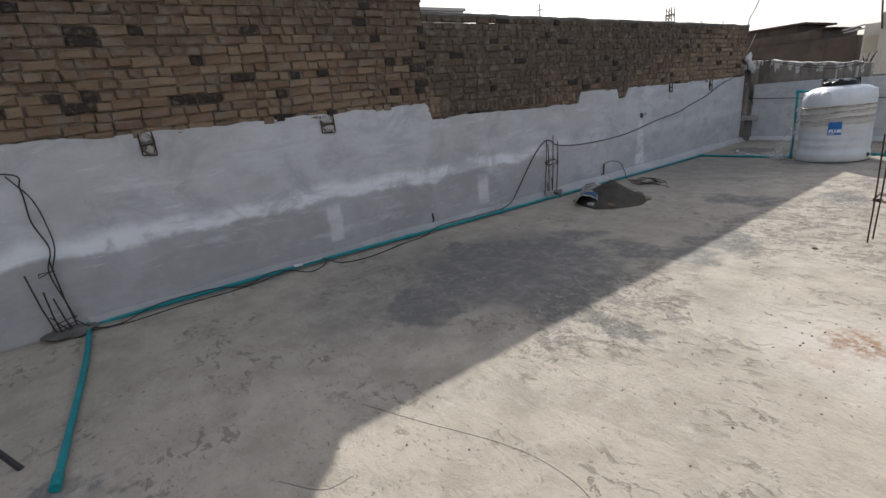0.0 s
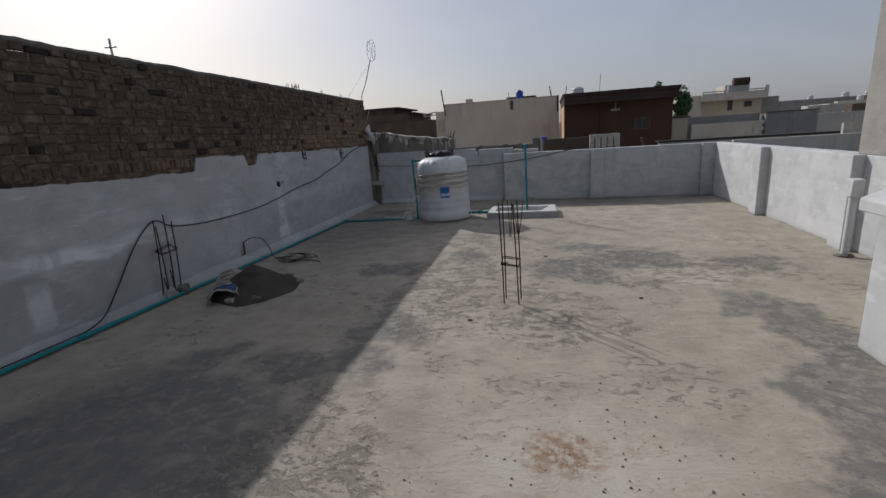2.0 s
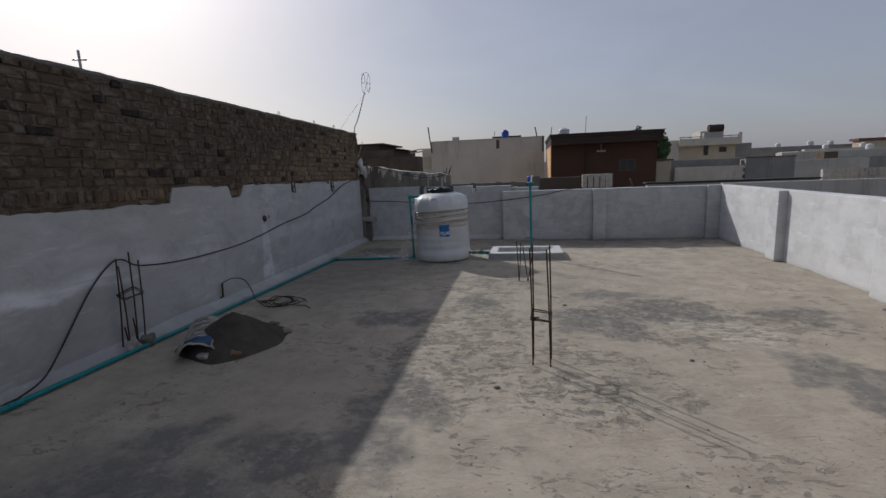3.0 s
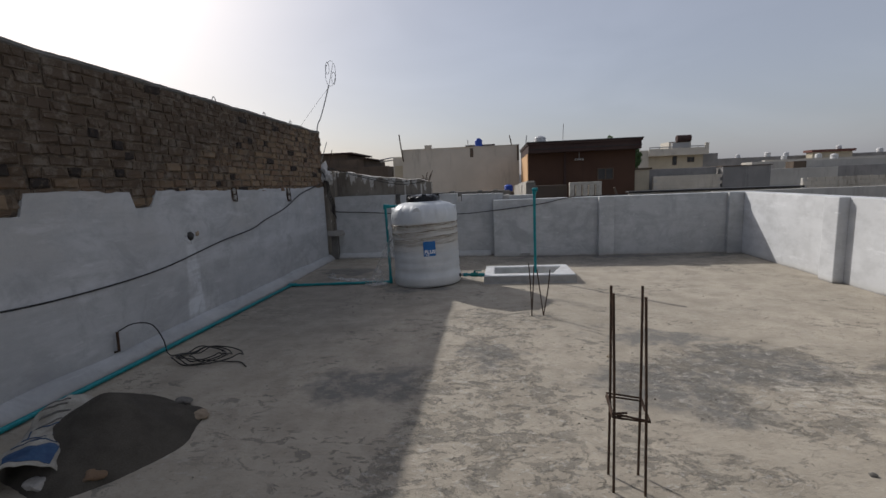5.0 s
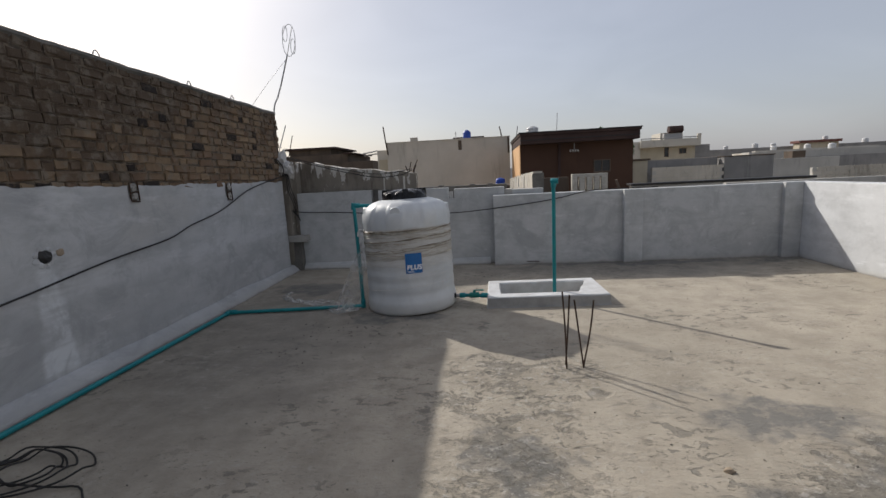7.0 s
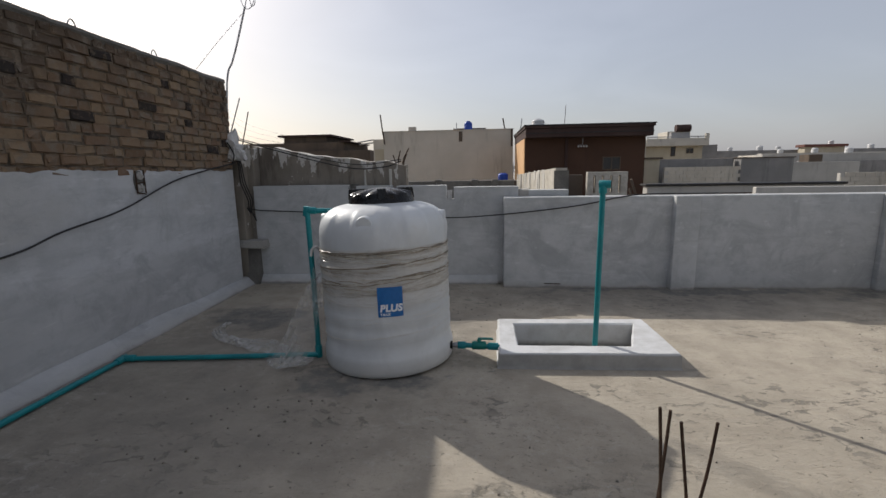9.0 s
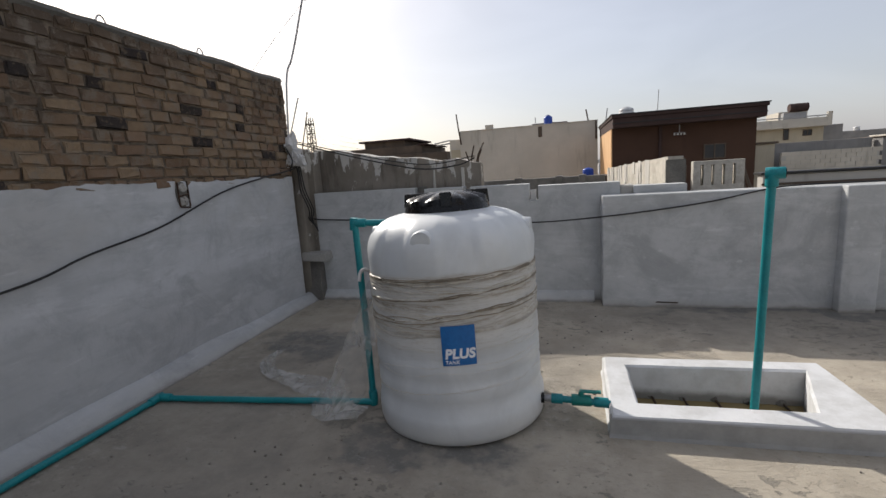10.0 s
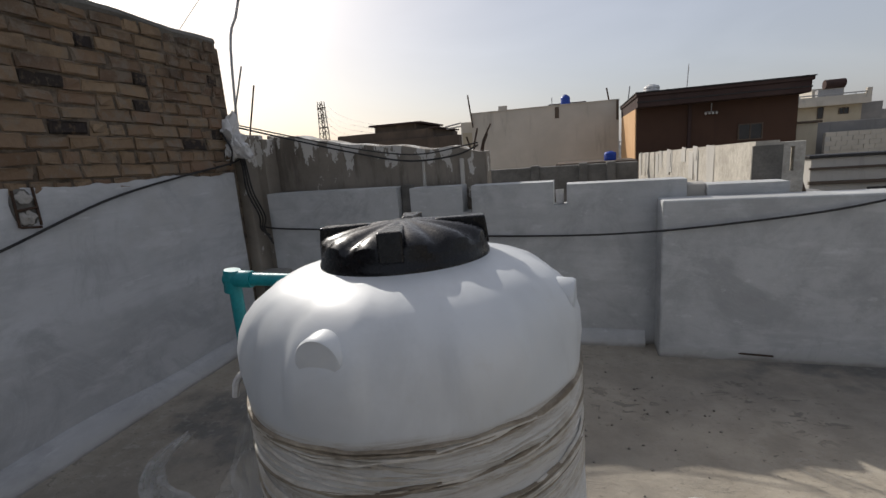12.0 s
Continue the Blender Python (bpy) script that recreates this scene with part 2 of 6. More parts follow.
def lime_material(name, bare=0.0, tint=(0.50, 0.508, 0.515), mottle=1.0):
    """Thin lime wash over cement render; bare: how much of the render shows low down."""
    n = Nodes(name)
    x, y, z = n.xyz()
    big = n.noise(0.9, 5, 0.6)
    mid = n.noise(4.0, 5, 0.65, stretch=(1, 0.6, 1))
    fine = n.noise(45, 5, 0.65)
    c = n.mix(n.ramp(big, 0.3, 0.7), tint, tuple(v * 0.86 for v in tint))
    c = n.mix(n.ramp(mid, 0.42, 0.72, 0, 0.7), c, tuple(v * 0.70 for v in tint))
    if bare:
        edge = n.math("ADD", z, n.math("MULTIPLY", n.math("SUBTRACT", n.noise(1.4, 5, 0.6), 0.5), 0.35))
        low = n.ramp(edge, 0.62, 0.78, 1, 0)
        near = n.ramp(n.math("ADD", y, n.math("MULTIPLY", mid, 1.5)), 3.2, 5.0, 1, 0.18)
        low = n.math("MULTIPLY", low, near)
        band = n.math("MULTIPLY", n.ramp(edge, 0.66, 0.72), n.ramp(edge, 0.90, 0.78))
        patchy = n.ramp(n.noise(2.2, 5, 0.65), 0.35, 0.6, 0.55, 1.0)
        c = n.mix(n.math("MULTIPLY", n.math("MULTIPLY", low, patchy), bare), c, (0.30, 0.303, 0.30))
        c = n.mix(n.math("MULTIPLY", n.math("MULTIPLY", band, near), 0.8), c, (0.74, 0.76, 0.79))
        for cy, z0, z1, w, much in ((-0.34, 0.20, 0.62, 0.075, 0.6), (1.98, 0.18, 0.60, 0.09, 0.6), (5.97, 0.12, 1.00, 0.055, 0.85)):
            yy = n.math("ABSOLUTE", n.math("SUBTRACT", n.math("ADD", y, n.math("MULTIPLY", n.math("SUBTRACT", n.noise(6, 3, 0.5), 0.5), 0.10)), cy))
            if much > 0.8:
                yy = n.math("SUBTRACT", yy, n.math("MULTIPLY", n.math("SUBTRACT", 1.0, z), 0.10))
            m = n.math("MULTIPLY", n.ramp(yy, w + 0.035, w - 0.02), n.math("MULTIPLY", n.ramp(z, z0 - 0.03, z0 + 0.03), n.ramp(z, z1 + 0.05, z1 - 0.03)))
            c = n.mix(n.math("MULTIPLY", m, much), c, (0.66, 0.68, 0.695))
        high = n.math("MULTIPLY", n.ramp(big, 0.45, 0.6), n.ramp(edge, 0.9, 1.1))
        c = n.mix(n.math("MULTIPLY", high, 0.45), c, (0.42, 0.41, 0.39))
    cloud = n.ramp(n.noise(1.9, 7, 0.72, distort=0.7), 0.47, 0.66)
    c = n.mix(n.math("MULTIPLY", cloud, 0.62 * mottle), c, tuple(v * 0.60 for v in tint))
    brush = n.ramp(n.noise(7, 5, 0.7, stretch=(1, 0.25, 1.6)), 0.40, 0.30)
    c = n.mix(n.math("MULTIPLY", brush, 0.4), c, tuple(min(0.8, v * 1.28) for v in tint))
    band = n.ramp(n.noise(3.2, 5, 0.68, stretch=(0.35, 0.35, 2.4), distort=0.3), 0.48, 0.66)
    c = n.mix(n.math("MULTIPLY", band, 0.5 * mottle), c, tuple(v * 0.74 for v in tint))
    fresh = n.ramp(n.noise(2.4, 5, 0.65, stretch=(0.5, 0.5, 1.8)), 0.44, 0.32)
    c = n.mix(n.math("MULTIPLY", fresh, 0.4), c, tuple(min(0.8, v * 1.22) for v in tint))
    scuff = n.ramp(n.noise(9, 6, 0.75, stretch=(1, 1, 2.2)), 0.60, 0.74)
    c = n.mix(n.math("MULTIPLY", scuff, 0.4), c, (0.36, 0.36, 0.37))
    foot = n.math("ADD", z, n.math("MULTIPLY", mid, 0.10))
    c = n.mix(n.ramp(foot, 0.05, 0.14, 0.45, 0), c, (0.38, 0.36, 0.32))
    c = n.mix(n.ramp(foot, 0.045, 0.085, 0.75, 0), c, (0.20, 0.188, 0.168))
    h = n.math("ADD", n.math("MULTIPLY", mid, 1.4), n.math("MULTIPLY", fine, 0.4))
    return n.done(c, 0.9, 0, h, 0.4, 0.008, 0.25)


def brick_material(name, dirt=0.0, tone=1.0, black=0.08):
    n = Nodes(name)
    x, y, z = n.xyz()
    info = n.t.nodes.new("ShaderNodeObjectInfo").outputs["Random"]
    isle = n.t.nodes.new("ShaderNodeNewGeometry").outputs["Random Per Island"]
    r = n.math("FRACT", n.math("ADD", info, isle))
    r2 = n.math("FRACT", n.math("MULTIPLY", r, 17.3))
    c = n.mix(r, (0.20, 0.128, 0.08), (0.36, 0.26, 0.165))
    c = n.mix(n.ramp(r2, 0.6, 1.0, 0, 0.7), c, (0.25, 0.155, 0.105))
    c = n.mix(n.ramp(n.noise(22, 5, 0.7), 0.4, 0.75, 0, 0.5), c, (0.20, 0.135, 0.085))
    if dirt:
        soot = n.math("ADD", n.noise(0.7, 5, 0.65), n.math("MULTIPLY", n.math("SUBTRACT", z, 2.1), 0.28))
        soot = n.math("ADD", soot, n.math("MULTIPLY", n.math("SUBTRACT", r2, 0.5), 0.14))
        soot = n.math("SUBTRACT", soot, n.ramp(y, 6.8, 9.6, 0, 0.20))
        soot = n.math("ADD", soot, n.math("MULTIPLY", n.ramp(y, 1.19, 1.21), n.ramp(y, 6.0, 2.0, 0, 0.12)))
        soot = n.math("SUBTRACT", soot, n.ramp(y, -0.9, 0.9, 0.24, 0))
        c = n.mix(n.ramp(soot, 0.30, 0.52, 0.25, dirt), c, (0.10, 0.075, 0.056))
    lime = n.ramp(n.noise(16, 5, 0.7), 0.66, 0.74)
    c = n.mix(n.math("MULTIPLY", lime, 0.22), c, (0.42, 0.40, 0.36))
    smear = n.ramp(n.noise(6.5, 6, 0.75), 0.48, 0.62, 0, 0.7)
    c = n.mix(smear, c, (0.215, 0.185, 0.15))
    c = n.mix(1.0, c, (tone, tone, tone), "MULTIPLY")
    burnt = n.math("MULTIPLY", n.ramp(r2, black, black + 0.01, 1, 0), n.ramp(n.noise(17, 5, 0.7), 0.34, 0.5, 0.45, 1))
    c = n.mix(n.math("MULTIPLY", burnt, 0.95), c, (0.028, 0.024, 0.023))
    h = n.math("ADD", n.noise(26, 6, 0.75), n.math("MULTIPLY", n.noise(90, 3, 0.6), 0.4))
    return n.done(c, 0.93, 0, h, 0.8, 0.010, 0.2)


def weathered_material():
    n = Nodes("peeling_render")
    big = n.noise(1.6, 5, 0.65)
    run = n.noise(5.0, 5, 0.7, stretch=(1, 1, 0.22))
    x, y, z = n.xyz()
    c = n.mix(n.ramp(big, 0.3, 0.7), (0.185, 0.163, 0.135), (0.26, 0.232, 0.195))
    c = n.mix(n.ramp(run, 0.50, 0.68, 0, 0.7), c, (0.10, 0.085, 0.07))
    upper = n.math("ADD", z, n.math("MULTIPLY", x, 0.13))
    lift = n.math("ADD", n.noise(5.2, 6, 0.7, stretch=(1.5, 1, 0.6)), n.ramp(upper, 1.45, 1.85, -0.05, 0.09))
    peel = n.ramp(lift, 0.59, 0.61)
    c = n.mix(n.math("MULTIPLY", peel, 0.8), c, (0.60, 0.58, 0.54))
    h = n.math("ADD", big, n.math("ADD", n.math("MULTIPLY", peel, 0.5), n.math("MULTIPLY", n.noise(50, 4, 0.7), 0.3)))
    return n.done(c, 0.92, 0, h, 0.6, 0.01, 0.2)


def facade_material(name, a, b, stain=(0.2, 0.18, 0.16), amount=0.4):
    n = Nodes(name)
    big = n.noise(0.5, 5, 0.6)
    run = n.noise(1.3, 5, 0.7, stretch=(1, 1, 0.15))
    c = n.mix(n.ramp(big, 0.35, 0.7), a, b)
    c = n.mix(n.ramp(run, 0.52, 0.72, 0, amount), c, stain)
    return n.done(c, 0.88, 0, n.noise(8, 5, 0.6), 0.3, 0.02, 0.25)


def tank_material():
    n = Nodes("tank_plastic").local()
    x, y, z = n.xyz()
    c = n.mix(n.ramp(n.noise(3, 3, 0.5), 0.3, 0.7), (0.52, 0.54, 0.55), (0.62, 0.635, 0.64))
    wave = n.math("ADD", z, n.math("MULTIPLY", n.math("SUBTRACT", n.noise(2.3, 4, 0.6, distort=0.6), 0.5), 0.11))
    wave = n.math("SUBTRACT", wave, n.math("MULTIPLY", x, 0.045))
    wrap = n.math("MULTIPLY", n.ramp(wave, 0.46, 0.60), n.ramp(z, 0.95, 0.925))
    near_band = None
    for zb, up, down in ((0.915, 0.03, 0.075), (0.805, 0.03, 0.05), (0.685, 0.045, 0.12)):
        m = n.math("MULTIPLY", n.ramp(wave, zb + up, zb), n.ramp(wave, zb - down, zb - 0.01))
        near_band = m if near_band is None else n.math("MAXIMUM", near_band, m)
    streak = n.ramp(n.noise(3.6, 9, 0.85, stretch=(0.8, 0.8, 8.0), distort=1.1), 0.44, 0.60)
    hair = n.ramp(n.noise(14, 6, 0.8, stretch=(0.5, 0.5, 6.0), distort=2.0), 0.52, 0.62)
    c = n.mix(n.math("MULTIPLY", wrap, 0.38), c, (0.52, 0.47, 0.39))
    c = n.mix(n.math("MULTIPLY", n.math("MULTIPLY", near_band, n.ramp(streak, 0, 1, 0.12, 1.0)), 0.80), c, (0.235, 0.18, 0.115))
    c = n.mix(n.math("MULTIPLY", n.math("MULTIPLY", wrap, hair), 0.55), c, (0.29, 0.235, 0.165))
    # highlights on the wrinkled film, painted as pale patches
    film_highlight = n.ramp(n.noise(3.0, 5, 0.6, stretch=(1, 1, 3.0)), 0.56, 0.68)
    c = n.mix(n.math("MULTIPLY", n.math("MULTIPLY", wrap, film_highlight), 0.6), c, (0.62, 0.61, 0.58))
    low = n.ramp(n.math("ADD", z, n.math("MULTIPLY", n.noise(5, 4, 0.6), 0.2)), 0.12, 0.30, 0.35, 0)
    c = n.mix(low, c, (0.45, 0.42, 0.37))
    film_dust = n.ramp(n.noise(2.6, 6, 0.7, stretch=(1, 1, 0.5), distort=0.6), 0.44, 0.66, 0, 0.28)
    c = n.mix(film_dust, c, (0.40, 0.405, 0.40))
    smudge = n.ramp(n.noise(9, 5, 0.7), 0.6, 0.78, 0, 0.25)
    c = n.mix(smudge, c, (0.5, 0.48, 0.44))
    h = n.math("MULTIPLY", n.noise(6.0, 7, 0.7, stretch=(0.8, 0.8, 4.2), distort=1.3), n.math("MULTIPLY", n.ramp(z, 0.93, 0.91), n.ramp(z, 0.35, 0.55, 0.15, 1)))
    return n.done(c, n.ramp(n.noise(12, 3, 0.5), 0.3, 0.7, 0.40, 0.54), 0, h, 0.55, 0.012, 0.45)


M_FLOOR = floor_material()
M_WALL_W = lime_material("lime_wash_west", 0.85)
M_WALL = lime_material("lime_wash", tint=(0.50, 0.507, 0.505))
# same wash, paler and calmer: the east side's sunlight is in the tint
M_WALL_LIT = lime_material("lime_wash_sunlit", tint=(0.60, 0.607, 0.612), mottle=0.4)
M_BRICK = brick_material("brick_clay", 0.75, 0.80)
M_BRICK_OLD = brick_material("brick_old", 0.96, 0.88, 0.05)
M_MORTAR = plain("mortar", (0.055, 0.044, 0.034), (0.19, 0.15, 0.11), 12, 0.95, bump=0.5, dist=0.01)
M_CEMENT = plain("cement_grey", (0.27, 0.26, 0.24), (0.36, 0.345, 0.32), 3, 0.9, bump=0.4, dist=0.006)
M_CEMENT_DARK = plain("cement_dark", (0.10, 0.095, 0.085), (0.17, 0.16, 0.145), 4, 0.95, bump=0.5, dist=0.01)
def curb_material():
    n = Nodes("basin_curb").local()
    x, y, z = n.xyz()
    big, fine = n.noise(5, 5, 0.65), n.noise(60, 5, 0.7)
    white = n.mix(n.ramp(big, 0.35, 0.7), (0.60, 0.605, 0.61), (0.48, 0.48, 0.475))
    grey = n.mix(n.ramp(big, 0.3, 0.7), (0.21, 0.205, 0.19), (0.34, 0.335, 0.32))
    outside = n.math("MAXIMUM", n.ramp(y, -0.390, -0.398), n.ramp(x, 0.62, 0.635))
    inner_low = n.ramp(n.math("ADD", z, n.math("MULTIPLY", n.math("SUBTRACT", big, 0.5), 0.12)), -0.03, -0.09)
    edge = n.math("MULTIPLY", outside, n.ramp(z, 0.118, 0.108))
    c = n.mix(n.math("MULTIPLY", edge, 0.85), white, grey)
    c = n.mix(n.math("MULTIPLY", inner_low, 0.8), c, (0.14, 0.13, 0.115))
    c = n.mix(n.ramp(fine, 0.55, 0.75, 0, 0.25), c, (0.30, 0.29, 0.27))
    return n.done(c, 0.9, 0, n.math("ADD", big, n.math("MULTIPLY", fine, 0.4)), 0.6, 0.006, 0.25)


M_CURB = curb_material()
M_PEEL = weathered_material()
M_SCREEN = plain("screen_render", (0.36, 0.33, 0.28), (0.50, 0.465, 0.40), 4, 0.92, bump=0.9, dist=0.02, fine=18)
M_TANK = tank_material()
M_LID = plain("black_plastic", (0.004, 0.004, 0.005), (0.007, 0.007, 0.008), 8, 0.27, bump=0.05, dist=0.001, spec=0.3, local=True)
M_TEAL = plain("teal_pipe", (0.004, 0.175, 0.20), (0.007, 0.235, 0.255), 5, 0.42, bump=0.08, dist=0.001, fine=90)
M_TEAL_DARK = plain("teal_fitting", (0.004, 0.15, 0.13), (0.006, 0.20, 0.17), 5, 0.45, bump=0.08, dist=0.001)
M_BLUE = plain("label_blue", (0.01, 0.115, 0.34), (0.012, 0.14, 0.40), 8, 0.4, bump=0.1, dist=0.001, local=True)
M_WHITE = plain("label_white", (0.75, 0.77, 0.8), (0.8, 0.8, 0.82), 8, 0.45, bump=0.05, dist=0.001, local=True)
M_TAPE = plain("dirty_film", (0.13, 0.10, 0.068), (0.38, 0.325, 0.245), 7, 0.5, bump=0.6, dist=0.01, fine=30, local=True)
M_TAPE_PALE = plain("pale_film", (0.42, 0.37, 0.29), (0.64, 0.61, 0.55), 7, 0.4, bump=0.6, dist=0.01, fine=30, local=True)
M_RUSTY = plain("rusty_steel", (0.045, 0.029, 0.021), (0.085, 0.050, 0.032), 25, 0.8, 0.35, bump=0.5, dist=0.002, fine=150)
M_STEEL = plain("grey_steel", (0.30, 0.30, 0.31), (0.38, 0.38, 0.38), 12, 0.5, 0.8, bump=0.1, dist=0.001)
M_CABLE = plain("black_cable", (0.014, 0.013, 0.013), (0.03, 0.028, 0.026), 10, 0.55, bump=0.1, dist=0.001)
M_SAND = plain("sand", (0.058, 0.052, 0.043), (0.092, 0.082, 0.068), 5, 0.97, bump=0.9, dist=0.012, fine=120, spec=0.15)
M_STONE = plain("stone", (0.24, 0.19, 0.14), (0.36, 0.29, 0.21), 9, 0.92, bump=0.6, dist=0.006, spec=0.2)
M_PEBBLE = plain("pebble", (0.13, 0.115, 0.10), (0.30, 0.27, 0.23), 14, 0.9, bump=0.4, dist=0.003)
M_SACK = plain("sack", (0.24, 0.22, 0.18), (0.43, 0.41, 0.36), 7, 0.75, bump=0.4, dist=0.004, fine=140)
M_SACK_BLUE = plain("sack_print", (0.022, 0.055, 0.13), (0.035, 0.085, 0.17), 9, 0.7, bump=0.3, dist=0.003)
M_ROPE = plain("white_rag", (0.52, 0.51, 0.50), (0.64, 0.63, 0.62), 6, 0.85, bump=0.6, dist=0.01)
M_WATER = Nodes("murky_water").done((0.235, 0.18, 0.085), 0.10, 0, None, spec=0.5)
film = Nodes("clear_film")
M_FILM = film.done((0.62, 0.62, 0.60), 0.38, 0, film.noise(14, 5, 0.6), 0.8, 0.02, 0.5, 0.0, film.ramp(film.noise(5, 5, 0.65), 0.35, 0.7, 0.20, 0.48))
M_TOWN_WHITE = facade_material("facade_white", (0.46, 0.43, 0.375), (0.52, 0.485, 0.425))
M_TOWN_CREAM = facade_material("facade_cream", (0.40, 0.355, 0.27), (0.46, 0.41, 0.32), amount=0.3)
M_TOWN_BROWN = facade_material("facade_brown", (0.062, 0.034, 0.023), (0.078, 0.043, 0.029), (0.045, 0.027, 0.021), 0.5)
M_TOWN_FASCIA = facade_material("fascia_brown", (0.048, 0.030, 0.027), (0.066, 0.042, 0.037), (0.022, 0.018, 0.016), 0.6)
M_TOWN_OCHRE = facade_material("facade_ochre", (0.55, 0.33, 0.17), (0.62, 0.40, 0.22), amount=0.15)
M_TOWN_GREY = facade_material("facade_grey", (0.20, 0.195, 0.19), (0.27, 0.26, 0.25), (0.08, 0.08, 0.078), 0.6)
M_TOWN_DARK = facade_material("facade_dark", (0.085, 0.066, 0.052), (0.12, 0.092, 0.07), (0.04, 0.035, 0.03), 0.5)
M_TOWN_BLOCK = facade_material("facade_block", (0.40, 0.38, 0.345), (0.47, 0.45, 0.41), (0.22, 0.20, 0.18), 0.5)
M_BLOCK = facade_material("block", (0.44, 0.40, 0.335), (0.55, 0.505, 0.43), (0.17, 0.15, 0.125), 0.7)
M_PANE = plain("dark_pane", (0.02, 0.022, 0.025), (0.035, 0.035, 0.037), 2, 0.15, bump=0.02, dist=0.001)
M_BLUE_TANK = plain("blue_tank", (0.01, 0.045, 0.28), (0.015, 0.06, 0.35), 3, 0.4, bump=0.1, dist=0.002)
M_WHITE_TANK = plain("white_tank", (0.50, 0.50, 0.50), (0.58, 0.58, 0.57), 3, 0.45, bump=0.1, dist=0.002)
M_RED_ROOF = plain("red_roof", (0.12, 0.055, 0.045), (0.17, 0.075, 0.06), 2, 0.85)
M_EARTH = plain("earth", (0.26, 0.215, 0.16), (0.34, 0.29, 0.22), 0.05, 0.95, fine=2.0)
M_LEAF = plain("leaf", (0.035, 0.075, 0.02), (0.07, 0.12, 0.035), 1.5, 0.7, bump=0.1)
M_BARK = plain("bark", (0.11, 0.08, 0.055), (0.16, 0.12, 0.085), 4, 0.9, bump=0.6, dist=0.02)


# ---- mesh helpers ----
def finish(name, bm, material, parent=None, smooth=False):
    me = bpy.data.meshes.new(name)
    bmesh.ops.recalc_face_normals(bm, faces=bm.faces)
    bm.to_mesh(me)
    bm.free()
    me.materials.append(material)
    if smooth:
        me.shade_smooth()
        me.set_sharp_from_angle(angle=radians(40))
    ob = new(name, me)
    if parent:
        ob.parent = parent
    return ob


def part(name, bm, material, parent, label="", smooth=False):
    return tagged(finish(name, bm, material, parent, smooth), label)


def thing(name, label, category, at=(0, 0, 0), group=""):
    """The Empty at the base of a thing that has parts."""
    e = new(name)
    e.location = at
    return tagged(e, label, category, group)


def box(bm, lo, hi, bevel=0.0, jitter=0.0, rnd=random):
    vs = [bm.verts.new((x, y, z)) for x in (lo[0], hi[0]) for y in (lo[1], hi[1]) for z in (lo[2], hi[2])]
    if jitter:
        for v in vs:
            v.co += Vector([rnd.uniform(-jitter, jitter) for _ in range(3)])
    fs = [bm.faces.new([vs[i] for i in q]) for q in ((0, 1, 3, 2), (4, 6, 7, 5), (0, 4, 5, 1), (2, 3, 7, 6), (0, 2, 6, 4), (1, 5, 7, 3))]
    if bevel:
        es = list({e for f in fs for e in f.edges})
        bmesh.ops.bevel(bm, geom=es, offset=bevel, segments=2, affect="EDGES", profile=0.5)
    return vs


def smooth_line(pts, steps=6):
    """A Catmull-Rom line through the points."""
    pts = [Vector(p) for p in pts]
    q = [2 * pts[0] - pts[1]] + pts + [2 * pts[-1] - pts[-2]]
    out = []
    for i in range(1, len(q) - 2):
        a, b, c, d = q[i - 1 : i + 3]
        for k in range(steps):
            t = k / steps
            out.append(0.5 * (2 * b + (c - a) * t + (2 * a - 5 * b + 4 * c - d) * t * t + (3 * b - a - 3 * c + d) * t ** 3))
    return out + [pts[-1]]


def tube(bm, pts, r, seg=8, caps=True, radii=None):
    pts = [Vector(p) for p in pts]
    rings, up = [], None
    for i, p in enumerate(pts):
        d = (pts[min(i + 1, len(pts) - 1)] - pts[max(i - 1, 0)]).normalized()
        if up is None:
            up = d.cross((0.3, 0.2, 1)).normalized()
            if up.length < 0.5:
                up = d.orthogonal().normalized()
        up = (up - d * up.dot(d)).normalized()
        side = d.cross(up)
        rr = radii[i] if radii else r
        rings.append([bm.verts.new(p + (up * math.cos(a) + side * math.sin(a)) * rr) for a in (2 * math.pi * k / seg for k in range(seg))])
    for a, b in zip(rings, rings[1:]):
        for k in range(seg):
            bm.faces.new((a[k], a[(k + 1) % seg], b[(k + 1) % seg], b[k]))
    if caps:
        bm.faces.new(rings[0][::-1])
        bm.faces.new(rings[-1])


def lathe(bm, prof, seg=64, centre=(0, 0, 0), closed=True):
    rings = []
    for r, z in prof:
        rings.append([bm.verts.new((centre[0] + r * math.cos(2 * math.pi * k / seg), centre[1] + r * math.sin(2 * math.pi * k / seg), centre[2] + z)) for k in range(seg)])
    for a, b in zip(rings, rings[1:]):
        for k in range(seg):
            bm.faces.new((a[k], a[(k + 1) % seg], b[(k + 1) % seg], b[k]))
    if closed:
        bm.faces.new(rings[0][::-1])
        bm.faces.new(rings[-1])


def lump(bm, centre, size, rough=0.25, sub=2, seed=0):
    """A rounded, uneven stone."""
    made = bmesh.ops.create_icosphere(bm, subdivisions=sub, radius=1.0)["verts"]
    for v in made:
        k = 1 + rough * noise.noise(v.co * 1.3 + Vector((seed * 7.1, seed * 3.3, seed)))
        v.co = Vector((v.co.x * size[0] * k, v.co.y * size[1] * k, v.co.z * size[2] * k)) + Vector(centre)


def structure(name, bm, material, label="", smooth=False, category=""):
    return tagged(finish(name, bm, material, None, smooth), label, category, "", "structure")


# ---- floor, walls ----
PIT = (3.46, 4.50, 8.02, 8.55)


